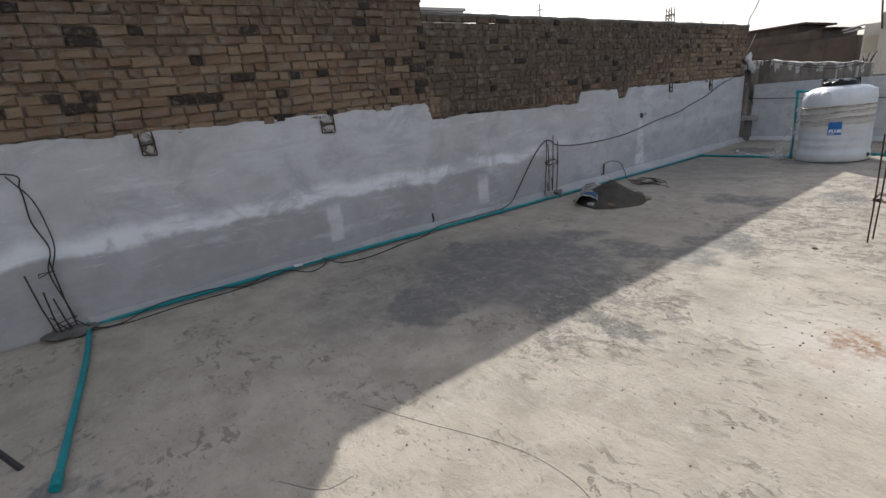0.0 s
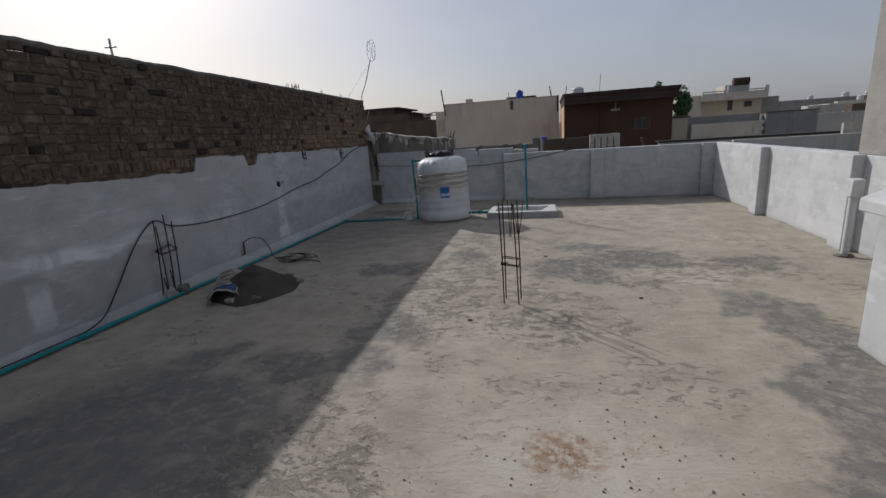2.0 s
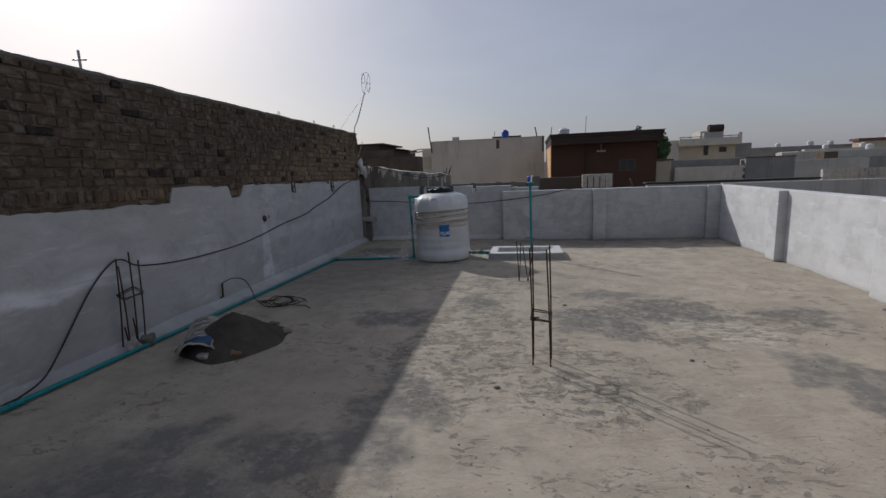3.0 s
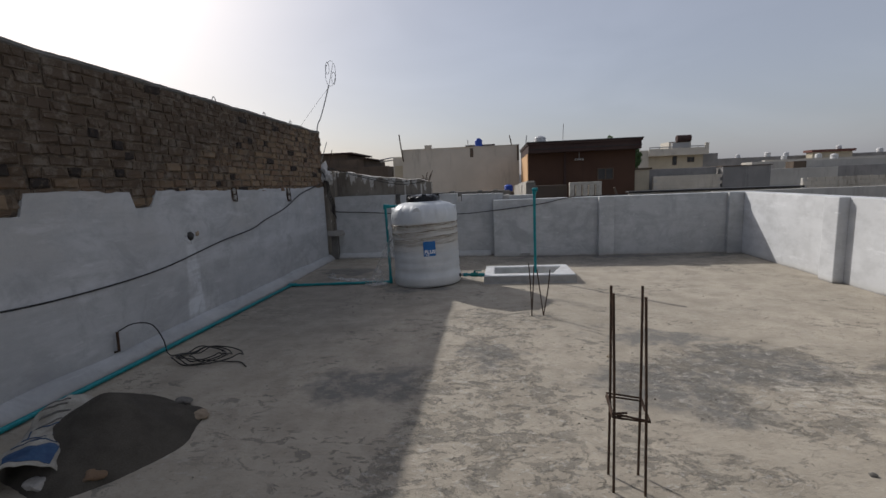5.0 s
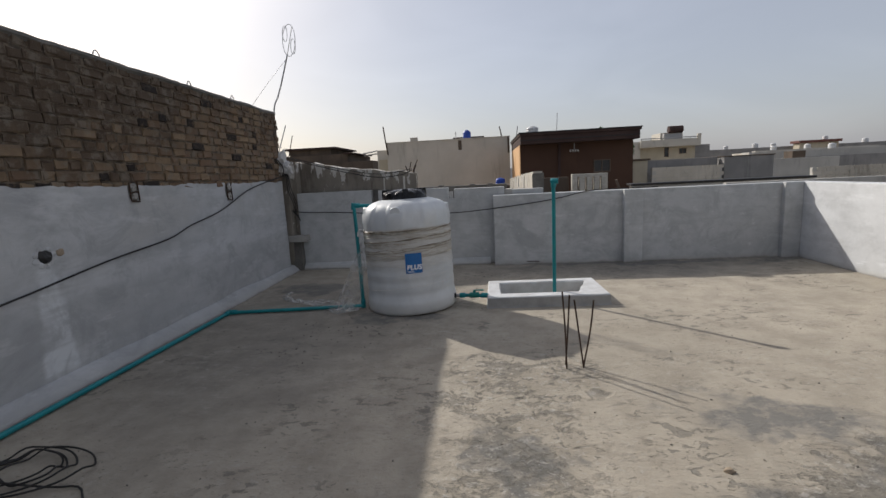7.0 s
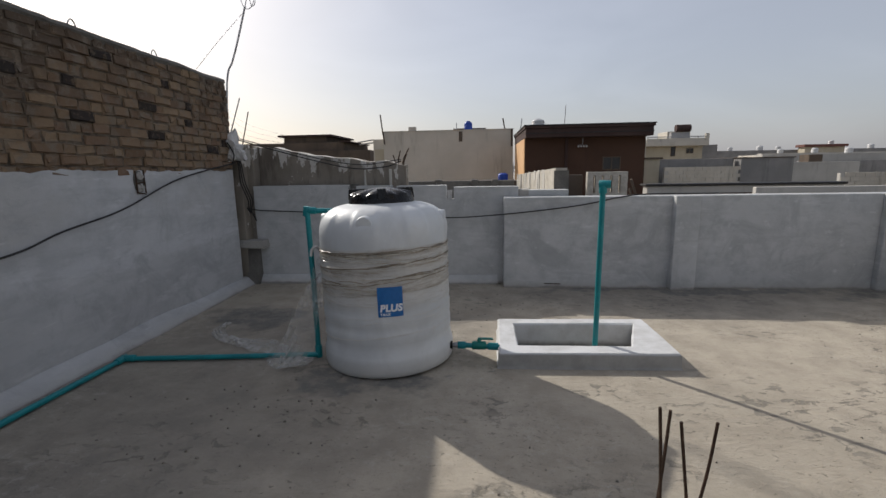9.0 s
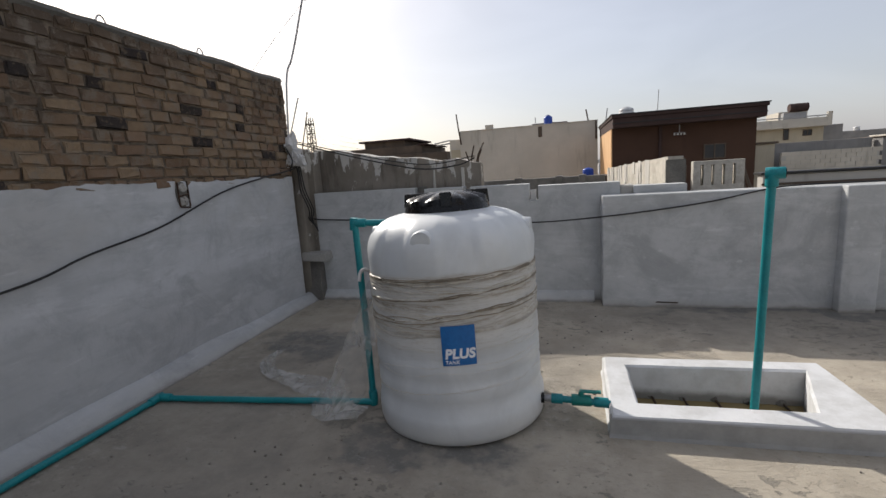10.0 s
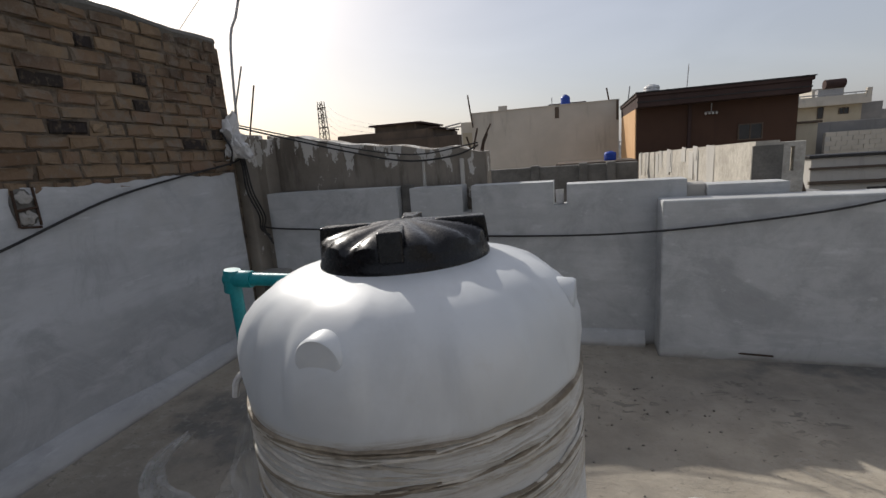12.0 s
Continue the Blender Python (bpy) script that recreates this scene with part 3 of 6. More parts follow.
def build_floor():
    bm = bmesh.new()
    x0, x1, y0, y1 = -0.03, 8.25, -7.0, 10.45
    for a, b, c, d in ((x0, x1, y0, PIT[2]), (x0, PIT[0], PIT[2], PIT[3]), (PIT[1], x1, PIT[2], PIT[3]), (x0, x1, PIT[3], y1)):
        box(bm, (a, c, -0.15), (b, d, 0.0))
    structure("floor", bm, M_FLOOR, "weathered grey-brown concrete roof screed with damp stains")


WEST_TOP = [(-7.0, 1.69), (-3.1, 1.69), (-2.0, 1.655), (-0.9, 1.66), (-0.2, 1.65), (0.6, 1.655), (1.14, 1.66), (1.2, 1.455), (2.2, 1.44), (3.3, 1.42),
            (4.15, 1.40), (4.2, 1.57), (5.22, 1.575), (5.24, 1.40), (5.48, 1.385), (5.52, 1.565), (6.8, 1.535), (8.5, 1.53), (10.2, 1.52)]


def west_top(y):
    z = float(np.interp(y, [p[0] for p in WEST_TOP], [p[1] for p in WEST_TOP]))
    return z + 0.028 * noise.noise(Vector((y * 3.1, 0.3, 0))) + 0.016 * noise.noise(Vector((y * 13, 2.3, 0)))


def build_west_wall():
    bm = bmesh.new()
    box(bm, (-0.25, -7.0, -0.15), (-0.022, 1.2, 3.42))
    box(bm, (-0.25, 1.2, -0.15), (-0.021, 10.24, 2.60))
    box(bm, (-0.25, 10.24, -0.15), (-0.05, 10.30, 2.56))
    structure("wall_west_core", bm, M_MORTAR, "mortar bed of the old brick wall")
    bm = bmesh.new()
    ys = np.arange(-7.0, 10.201, 0.05)
    rows = 16
    grid = []
    for y in ys:
        top = west_top(y)
        col = []
        for k in range(rows + 1):
            z = top * k / rows
            x = 0.004 + 0.010 * noise.noise(Vector((y * 0.9, z * 1.3, 4.0))) + 0.003 * noise.noise(Vector((y * 5, z * 5, 1.0)))
            col.append(bm.verts.new((x, y, z)))
        col.append(bm.verts.new((-0.034, y, top + 0.004)))
        grid.append(col)
    for a, b in zip(grid, grid[1:]):
        for k in range(rows + 1):
            bm.faces.new((a[k], b[k], b[k + 1], a[k + 1]))
    bm.faces.new(grid[-1])
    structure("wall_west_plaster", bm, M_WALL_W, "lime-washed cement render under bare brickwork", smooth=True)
    bm = bmesh.new()
    prev = None
    for y in np.arange(-2.85, 10.41, 0.06):
        w = float(np.interp(y, (-3, 1, 4, 7.8, 10.4), (0.046, 0.085, 0.140, 0.160, 0.110))) + 0.008 * noise.noise(Vector((y * 1.7, 9, 0)))
        h = 0.10 + 0.03 * noise.noise(Vector((y * 1.1, 5, 0)))
        ring = [bm.verts.new((-0.02, y, -0.01)), bm.verts.new((w, y, -0.01)), bm.verts.new((w * 0.96, y, 0.012)), bm.verts.new((0.022, y, h)), bm.verts.new((-0.02, y, h + 0.012))]
        if prev:
            for k in range(4):
                bm.faces.new((prev[k], ring[k], ring[k + 1], prev[k + 1]))
        prev = ring
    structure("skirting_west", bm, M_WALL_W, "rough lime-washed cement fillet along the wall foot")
    bm = bmesh.new()
    prev = None
    for y in np.arange(1.2, 10.28, 0.07):
        z = cap_z(y) + 0.012 * noise.noise(Vector((y * 2.3, 1, 7))) + 0.008 * noise.noise(Vector((y * 9, 1, 7)))
        ring = [bm.verts.new(p) for p in ((-0.255, y, z - 0.05), (-0.245, y, z + 0.008), (-0.13, y, z + 0.022), (-0.012, y, z + 0.010), (0.0, y, z - 0.02), (-0.02, y, z - 0.05))]
        if prev:
            for k in range(6):
                bm.faces.new((prev[k], ring[k], ring[(k + 1) % 6], prev[(k + 1) % 6]))
        else:
            bm.faces.new(ring)
        prev = ring
    bm.faces.new(prev[::-1])
    structure("coping_west", bm, M_CEMENT_DARK, "rough cement capping on the old brick wall", smooth=True)


def cap_z(y):
    return 2.605 + 0.0125 * (10.25 - y)


def brick_mesh(bm, length, height, depth, rnd, origin=(0, 0, 0)):
    """A worn brick whose face looks along +x, centred on the origin in y and z; front at x = 0."""
    rings = []
    for x, inset in ((-depth, 0.0), (-0.012, 0.0), (-0.004, 0.006), (0.0, 0.013)):
        ring = []
        for sy, sz in ((-1, -1), (1, -1), (1, 1), (-1, 1)):
            j = 0.009 if x > -depth else 0
            ring.append(bm.verts.new((origin[0] + x + rnd.uniform(-j, j), origin[1] + sy * (length / 2 - inset) + rnd.uniform(-j, j), origin[2] + sz * (height / 2 - inset) + rnd.uniform(-j, j))))
        rings.append(ring)
    for a, b in zip(rings, rings[1:]):
        for k in range(4):
            bm.faces.new((a[k], a[(k + 1) % 4], b[(k + 1) % 4], b[k]))
    bm.faces.new(rings[-1])
    bm.faces.new(rings[0][::-1])


def brick_layout(y0, y1, z_at, z_low, pitch, rnd, rows):
    """Courses of mixed headers and stretchers, counted from the top down: (y, z, kind)."""
    out = []
    for row in range(rows):
        y = y0 - rnd.uniform(0, 0.2)
        mostly = row % 2
        while y < y1:
            kind = rnd.choices((0, 1, 2), ((0.50, 0.40, 0.10) if mostly else (0.22, 0.66, 0.12)))[0]
            length = (0.222, 0.108, 0.165)[kind]
            a, b = max(y, y0), min(y + length, y1)
            z = z_at((a + b) / 2) - pitch * (row + 0.5) + rnd.uniform(-0.004, 0.004)
            if b - a > 0.05 and z > z_low((a + b) / 2) - 0.02:
                out.append(((a + b) / 2, z, kind if b - a > length - 0.01 else 3, b - a, rnd.random()))
            y += length + rnd.choice((0.004, 0.007, 0.010, 0.016, 0.022))
    return out


def build_bricks(wall_name, label, layout, pitch, material, near, front=-0.006):
    wall = tagged(new(wall_name), label, "", "", "structure")
    rnd = random.Random(len(layout))
    lib = {}
    for kind, (length, high) in {0: (0.222, 0), 1: (0.108, 0), 2: (0.165, 0), 4: (0.068, 0.112)}.items():
        for v in range(5):
            bm = bmesh.new()
            brick_mesh(bm, length, (high or pitch - 0.007) - rnd.uniform(0, 0.008), 0.034, rnd)
            me = bpy.data.meshes.new("brick")
            bmesh.ops.recalc_face_normals(bm, faces=bm.faces)
            bm.to_mesh(me)
            bm.free()
            me.materials.append(material)
            lib[kind, v] = me
    layout = sorted(layout, key=lambda b: near(b[0], b[1]))
    whole = [b for b in layout if b[2] not in (3, 5)]
    single, rest = whole[:290], whole[290:] + [b for b in layout if b[2] in (3, 5)]
    bm = bmesh.new()
    for y, z, kind, length, r in rest:
        brick_mesh(bm, length, {4: 0.112, 5: 0.042}.get(kind, pitch - 0.007) - rnd.uniform(0, 0.008), 0.034, rnd, (front + rnd.uniform(-0.008, 0.007), y, z))
    me_ob = finish("brickwork", bm, material, wall)
    tagged(me_ob, kind="stuff")
    for y, z, kind, length, r in single:
        ob = new("brick", lib[kind, int(r * 5)])
        ob.parent = wall
        ob.matrix_basis = pose(front + rnd.uniform(-0.011, 0.008), y, z, rnd.uniform(-1.6, 1.6), rnd.uniform(-2, 2), rnd.uniform(-3, 3))


def build_parapets():
    bm = bmesh.new()
    box(bm, (3.43, 10.2, -0.15), (8.23, 10.43, 1.13), 0.012)
    structure("wall_north", bm, M_WALL, "lime-washed roof parapet")
    for x0, x1, y0 in ((5.42, 5.70, 10.10), (7.74, 8.0, 10.12)):
        bm = bmesh.new()
        box(bm, (x0, y0, -0.01), (x1, 10.21, 1.134), 0.012)
        structure("pilaster", bm, M_WALL, "lime-washed pilaster of the parapet")
    # recessed stretch with slots along its top
    edges = [(0.14, 1.42, 1.30), (1.42, 1.535, 1.03), (1.535, 1.98, 1.285), (1.98, 2.06, 1.07), (2.06, 2.70, 1.28), (2.70, 2.80, 1.10), (2.80, 3.62, 1.255), (3.75, 4.24, 1.205)]
    for a, b, z in edges:
        bm = bmesh.new()
        box(bm, (a, 10.42, -0.15), (b, 10.62, z))
        structure("wall_north_recessed", bm, M_WALL, "lime-washed stretch of the neighbour wall")
    bm = bmesh.new()
    box(bm, (1.43, 10.50, 1.00), (1.53, 10.56, 1.31), 0.006)
    structure("slot_post", bm, M_CEMENT_DARK, "dark stub in a slot of the wall")
    bm = bmesh.new()
    box(bm, (2.715, 10.47, 1.105), (2.775, 10.49, 1.215), 0.004, 0.006)
    tagged(finish("paper_scrap", bm, M_ROPE), "torn white scrap stuck in a slot of the wall", "paper")
    bm = bmesh.new()
    prev = None
    for x in np.arange(0.16, 3.44, 0.08):
        w = 0.085 + 0.02 * noise.noise(Vector((x * 1.7, 3, 0)))
        ring = [bm.verts.new((x, 10.43, -0.01)), bm.verts.new((x, 10.42 - w, -0.01)), bm.verts.new((x, 10.42 - w * 0.9, 0.03)), bm.verts.new((x, 10.40, 0.10)), bm.verts.new((x, 10.43, 0.115))]
        if prev:
            for k in range(4):
                bm.faces.new((prev[k], ring[k], ring[k + 1], prev[k + 1]))
        prev = ring
    structure("skirting_north", bm, M_WALL, "rough lime-washed cement fillet along the wall foot")
    bm = bmesh.new()
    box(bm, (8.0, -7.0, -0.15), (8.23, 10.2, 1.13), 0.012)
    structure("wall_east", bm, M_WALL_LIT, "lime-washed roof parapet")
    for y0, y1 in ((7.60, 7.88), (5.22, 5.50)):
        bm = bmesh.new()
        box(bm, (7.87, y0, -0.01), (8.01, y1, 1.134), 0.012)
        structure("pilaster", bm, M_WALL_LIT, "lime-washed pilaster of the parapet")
    bm = bmesh.new()
    box(bm, (-0.25, -7.25, -0.15), (8.23, -7.0, 1.13), 0.012)
    structure("wall_south", bm, M_WALL, "lime-washed roof parapet")
    # corner between west wall and recessed wall
    bm = bmesh.new()
    box(bm, (-0.22, 10.31, -0.15), (0.05, 10.60, 1.84), 0.015, 0.015)
    box(bm, (0.05, 10.46, -0.15), (0.14, 10.66, 1.80), 0.01, 0.008)
    structure("corner_column", bm, M_PEEL, "broken raw cement corner with pale drips")
    bm = bmesh.new()
    box(bm, (0.0, 10.30, -0.01), (0.17, 10.43, 0.50), 0.012, 0.012)
    structure("corner_foot", bm, M_CEMENT_DARK, "blackened stub under the corner ledge")
    bm = bmesh.new()
    box(bm, (-0.02, 10.24, 0.50), (0.30, 10.44, 0.60), 0.012, 0.012)
    structure("corner_ledge", bm, M_CEMENT, "broken cement ledge in the wall corner")
    # stair parapet with sloping coping
    bm = bmesh.new()
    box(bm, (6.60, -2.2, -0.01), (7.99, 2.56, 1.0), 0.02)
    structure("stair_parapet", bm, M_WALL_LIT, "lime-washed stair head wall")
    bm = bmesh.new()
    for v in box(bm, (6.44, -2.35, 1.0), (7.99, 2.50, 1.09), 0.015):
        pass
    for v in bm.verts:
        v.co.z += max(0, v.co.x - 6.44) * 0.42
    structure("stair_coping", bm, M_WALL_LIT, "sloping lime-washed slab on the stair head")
    # neighbour's high wall on the east side
    bm = bmesh.new()
    box(bm, (8.02, -7.0, 1.132), (8.25, 5.42, 4.2), 0.01)
    structure("wall_neighbour_east", bm, M_CEMENT, "unpainted grey rendered wall of the next house")
    # short post
    post = thing("vent_post", "white vent pipe with a square cement cap by the parapet", "post", (7.80, 4.99, 0))
    bm = bmesh.new()
    lump(bm, (0, 0, 0.0), (0.10, 0.09, 0.035), 0.5, 2, 4)
    part("foot", bm, M_CEMENT_DARK, post, "dark damp foot")
    bm = bmesh.new()
    tube(bm, [(0, 0, 0.01), (0, 0, 0.40), (0, 0, 0.72)], 0.040, 16)
    part("shaft", bm, M_WALL_LIT, post, "round white painted pipe", smooth=True)
    bm = bmesh.new()
    box(bm, (-0.062, -0.062, 0.70), (0.062, 0.062, 0.89), 0.008, 0.006)
    part("cap", bm, M_WALL_LIT, post, "square pale cement cap")


# ---- town ----
GROUND = -6.5


def block(name, lo, hi, material, label, category="building", slab=None):
    """A plain far building: walls, a roof slab or parapet lip."""
    t = thing(name, label, category, ((lo[0] + hi[0]) / 2, (lo[1] + hi[1]) / 2, lo[2]))
    o = Vector(t.location)
    bm = bmesh.new()
    box(bm, Vector(lo) - o, Vector(hi) - o, 0.02)
    part("wall", bm, material, t)
    if slab:
        over, thick, mat = slab
        bm = bmesh.new()
        box(bm, Vector((lo[0] - over, lo[1] - over, hi[2] - 0.001)) - o, Vector((hi[0] + over, hi[1] + over, hi[2] + thick)) - o, 0.02)
        part("roof", bm, mat, t)
    return t


def add_box(t, name, lo, hi, material, label="", bevel=0.01):
    o = Vector(t.location)
    bm = bmesh.new()
    box(bm, Vector(lo) - o, Vector(hi) - o, bevel)
    return part(name, bm, material, t, label)


def add_window(t, x0, x1, z0, z1, y, frame_mat, panes=2):
    """A window in a wall that faces the camera at depth y."""
    o = Vector(t.location)
    w = new("window")
    w.parent = t
    w.location = Vector(((x0 + x1) / 2, y, (z0 + z1) / 2)) - o
    c = Vector(((x0 + x1) / 2, y, (z0 + z1) / 2))
    bm = bmesh.new()
    f = 0.05
    for lo, hi in (((x0, y - 0.06, z0), (x1, y + 0.01, z0 + f)), ((x0, y - 0.06, z1 - f), (x1, y + 0.01, z1)), ((x0, y - 0.06, z0 + f), (x0 + f, y + 0.01, z1 - f)), ((x1 - f, y - 0.06, z0 + f), (x1, y + 0.01, z1 - f))):
        box(bm, Vector(lo) - c, Vector(hi) - c)
    for k in range(1, panes):
        x = x0 + (x1 - x0) * k / panes
        box(bm, Vector((x - f / 2, y - 0.05, z0 + f)) - c, Vector((x + f / 2, y + 0.01, z1 - f)) - c)
    part("window_frame", bm, frame_mat, w)
    for k in range(panes):
        a, b = x0 + (x1 - x0) * k / panes, x0 + (x1 - x0) * (k + 1) / panes
        bm = bmesh.new()
        box(bm, Vector((a + f / 2, y - 0.02, z0 + f / 2)) - c, Vector((b - f / 2, y - 0.005, z1 - f / 2)) - c)
        part("pane", bm, M_PANE, w)


def roof_tank(name, x, y, z, r, h, material, label):
    t = thing(name, label, "water tank", (x, y, z))
    bm = bmesh.new()
    lathe(bm, [(r * 0.94, 0), (r, 0.06 * h), (r, 0.3 * h), (r * 0.96, 0.33 * h), (r, 0.36 * h), (r, 0.6 * h), (r * 0.96, 0.63 * h), (r, 0.66 * h), (r, 0.76 * h), (r * 0.9, 0.86 * h), (r * 0.6, 0.95 * h), (r * 0.4, 0.97 * h)], 20)
    part("body", bm, material, t, smooth=True)
    bm = bmesh.new()
    lathe(bm, [(r * 0.42, 0.96 * h), (r * 0.42, h), (r * 0.2, 1.03 * h)], 16)
    part("lid", bm, material, t, smooth=True)
    return t


def pole(name, pts, r, material, label, category="pole", group=""):
    bm = bmesh.new()
    tube(bm, pts, r, 6)
    return tagged(finish(name, bm, material), label, category, group)


def build_town():
    bm = bmesh.new()
    box(bm, (-3000, -3000, GROUND - 0.5), (3000, 3000, GROUND))
    structure("ground", bm, M_EARTH, "dusty pale earth of the town")
    bm = bmesh.new()
    box(bm, (-0.25, -7.25, GROUND), (8.23, 10.62, -0.151))
    structure("house_body", bm, M_TOWN_WHITE, "rendered walls of the house below the roof")
    # next houses, low roofs that stay hidden behind the parapets
    for name, lo, hi in (("wall_next_house_north", (-2.0, 10.64, GROUND), (12.0, 20.0, -0.3)), ("wall_next_house_west", (-9.0, -7.0, GROUND), (-0.27, 10.6, 1.2)),
                         ("wall_next_house_east", (8.27, -7.0, GROUND), (18.0, 12.0, -0.4))):
        bm = bmesh.new()
        box(bm, lo, hi, 0.02)
        structure(name, bm, M_TOWN_GREY, "grey rendered body of a neighbouring house")
    # rough peeling wall beyond the corner
    bm = bmesh.new()
    front, back = [], []
    xs = np.arange(0.05, 2.17, 0.06)
    for x in xs:
        top = float(np.interp(x, (0.05, 1.1, 2.0, 2.2), (1.84, 1.67, 1.57, 1.555))) + 0.03 * noise.noise(Vector((x * 4, 3, 3)))
        cols = []
        for k in range(9):
            z = 0.6 + (top - 0.6) * k / 8
            cols.append(bm.verts.new((x, 10.66 + 0.02 * noise.noise(Vector((x * 3, z * 4, 2))), z)))
        cols.append(bm.verts.new((x, 10.86, top + 0.01)))
        cols.append(bm.verts.new((x, 10.86, 0.6)))
        front.append(cols)
    for a, b in zip(front, front[1:]):
        for k in range(10):
            bm.faces.new((a[k], b[k], b[k + 1], a[k + 1]))
    bm.faces.new(front[0][::-1])
    bm.faces.new(front[-1])
    structure("wall_peeling", bm, M_PEEL, "blackened cement wall with peeling white paint", smooth=True)
    # paint drips, built as thin raised strips
    for x0 in (1.58, 1.93):
        bm = bmesh.new()
        box(bm, (x0, 10.635, 0.9), (x0 + 0.035, 10.67, 1.50), 0.008, 0.010)
        structure("drip_strip", bm, M_TOWN_BLOCK, "raised pale strip for a paint drip on the wall")
    bm = bmesh.new()
    box(bm, (0.6, 16.0, -0.3), (3.95, 16.2, 1.17), 0.02)
    structure("wall_dark_north", bm, M_CEMENT_DARK, "blackened low parapet")
    for x in (2.0, 2.9, 3.4):
        bm = bmesh.new()
        box(bm, (x, 15.94, 0.2), (x + 0.16, 16.22, 1.20), 0.02)
        structure("pier_dark_north", bm, M_CEMENT_DARK, "blackened pier of a low parapet")
    bm = bmesh.new()
    box(bm, (3.625, 10.45, 0.4), (3.745, 10.58, 1.215), 0.012, 0.012)
    structure("wall_post_north", bm, M_TOWN_BLOCK, "pale raw concrete post")
    # pale screen wall running away to the north, with slots low down and cracks
    t = thing("screen_wall", "pale cracked cement roof screen wall with its end darkened as shade", "wall", (4.2, 14.0, -0.3))
    o = Vector(t.location)
    bm = bmesh.new()
    slots = (16.9, 16.4, 15.9, 15.3)
    edges = [17.4] + [v for q in slots for v in (q + 0.05, q - 0.05)] + [10.72]
    def top(y):
        return 1.27 + (17.4 - y) * 0.0305
    def slab(y1, y0, z0, z1a, z1b):
        for v in box(bm, (4.12, y0, z0), (4.27, y1, 1.0)):
            if v.co.z > 0.99:
                v.co.z = z1b if v.co.y > (y0 + y1) / 2 else z1a
    for k in range(0, len(edges), 2):
        slab(edges[k], edges[k + 1], -0.3, top(edges[k + 1]), top(edges[k]))
    for q in slots:
        slab(q + 0.05, q - 0.05, 1.12, top(q), top(q))
        slab(q + 0.05, q - 0.05, -0.3, 0.85, 0.85)
    bmesh.ops.translate(bm, verts=bm.verts, vec=-o)
    part("wall", bm, M_SCREEN, t)
    # the end turned from the sun: its shade is given as dark cement
    bm = bmesh.new()
    box(bm, Vector((4.10, 10.70, -0.3)) - o, Vector((4.29, 10.719, 1.44)) - o)
    part("end_face", bm, M_CEMENT_DARK, t, "broken end, dark material for its shade")
    bm = bmesh.new()
    for k in range(14):
        rnd = random.Random(k)
        y = rnd.uniform(10.9, 17.3)
        h = rnd.uniform(0.1, 0.45)
        box(bm, Vector((4.113, y, top(y) - h)) - o, Vector((4.125, y + rnd.uniform(0.06, 0.3), top(y) - rnd.uniform(-0.02, 0.05))) - o, 0, 0.008, rnd)
    part("render_patch", bm, M_TOWN_BLOCK, t, "loose pale render patches")
    # vent walls
    t = block("vent_screen", (4.30, 17.8, -0.3), (5.985, 18.0, 1.24), M_TOWN_DARK, "dark stained cement roof screen", "wall")
    t = thing("slotted_screen", "pale cement roof screen with upright slots", "wall", (6.5, 17.4, -0.3))
    for k, (a, b) in enumerate(((6.0, 6.16), (6.22, 6.38), (6.44, 6.60), (6.66, 6.82), (6.88, 7.06))):
        add_box(t, "slat", (a, 17.3, 0.75), (b, 17.5, 1.22), M_SCREEN)
    add_box(t, "base", (6.0, 17.3, -0.3), (7.06, 17.5, 0.755), M_SCREEN)
    add_box(t, "top_band", (6.0, 17.3, 1.215), (7.06, 17.5, 1.315), M_SCREEN)
    bm = bmesh.new()
    box(bm, (11.6, 19.5, -0.4), (27.0, 19.7, 0.74), 0.02)
    structure("wall_pale_east", bm, M_TOWN_BLOCK, "pale rendered parapet of a neighbour")
    # black roof slab stands for a band of shadow above the parapet
    t = block("low_house", (9.9, 24.0, GROUND), (17.4, 24.5, 0.60), M_TOWN_BLOCK, "low grey house with a roof slab blackened as shade, dark ledges and a dark opening", "building", (0.10, 0.09, M_CABLE))
    add_box(t, "band", (9.85, 23.9, 0.24), (17.45, 23.999, 0.31), M_TOWN_DARK, "dark ledge")
    add_box(t, "band", (9.85, 23.88, -0.22), (17.45, 23.998, -0.12), M_TOWN_DARK, "dark ledge")
    add_box(t, "opening", (11.4, 23.97, -1.2), (14.4, 23.997, -0.35), M_PANE, "dark opening")
    for a, b in (((9.2, 22.5, -0.3), (8.7, 22.3, 0.95)), ((9.0, 22.4, -0.3), (8.7, 22.4, 0.6))):
        pole("prop", [a, b], 0.05, M_TOWN_DARK, "dark leaning timber prop beside a roof", "prop")
    block("low_roof", (8.0, 21.5, GROUND), (9.8, 23.5, -0.29), M_TOWN_GREY, "low grey roof behind the slotted screen")
    # white building
    t = block("white_building", (-3.95, 38.0, GROUND), (5.36, 46.0, 4.08), M_TOWN_WHITE, "off-white rendered building with a stepped parapet and water stains")
    add_box(t, "parapet_step", (-2.1, 38.0, 4.07), (-1.55, 38.25, 4.40), M_TOWN_WHITE)
    add_box(t, "parapet_lip", (-3.98, 37.96, 4.075), (5.39, 38.2, 4.13), M_TOWN_WHITE)
    add_box(t, "drain_recess", (1.52, 37.97, 3.3), (1.78, 38.0, 4.0), M_TOWN_DARK, "dark wet drain streak")
    add_box(t, "corner_pipe", (5.2, 37.9, 2.9), (5.34, 37.99, 4.1), M_TOWN_DARK, "dark corner downpipe")
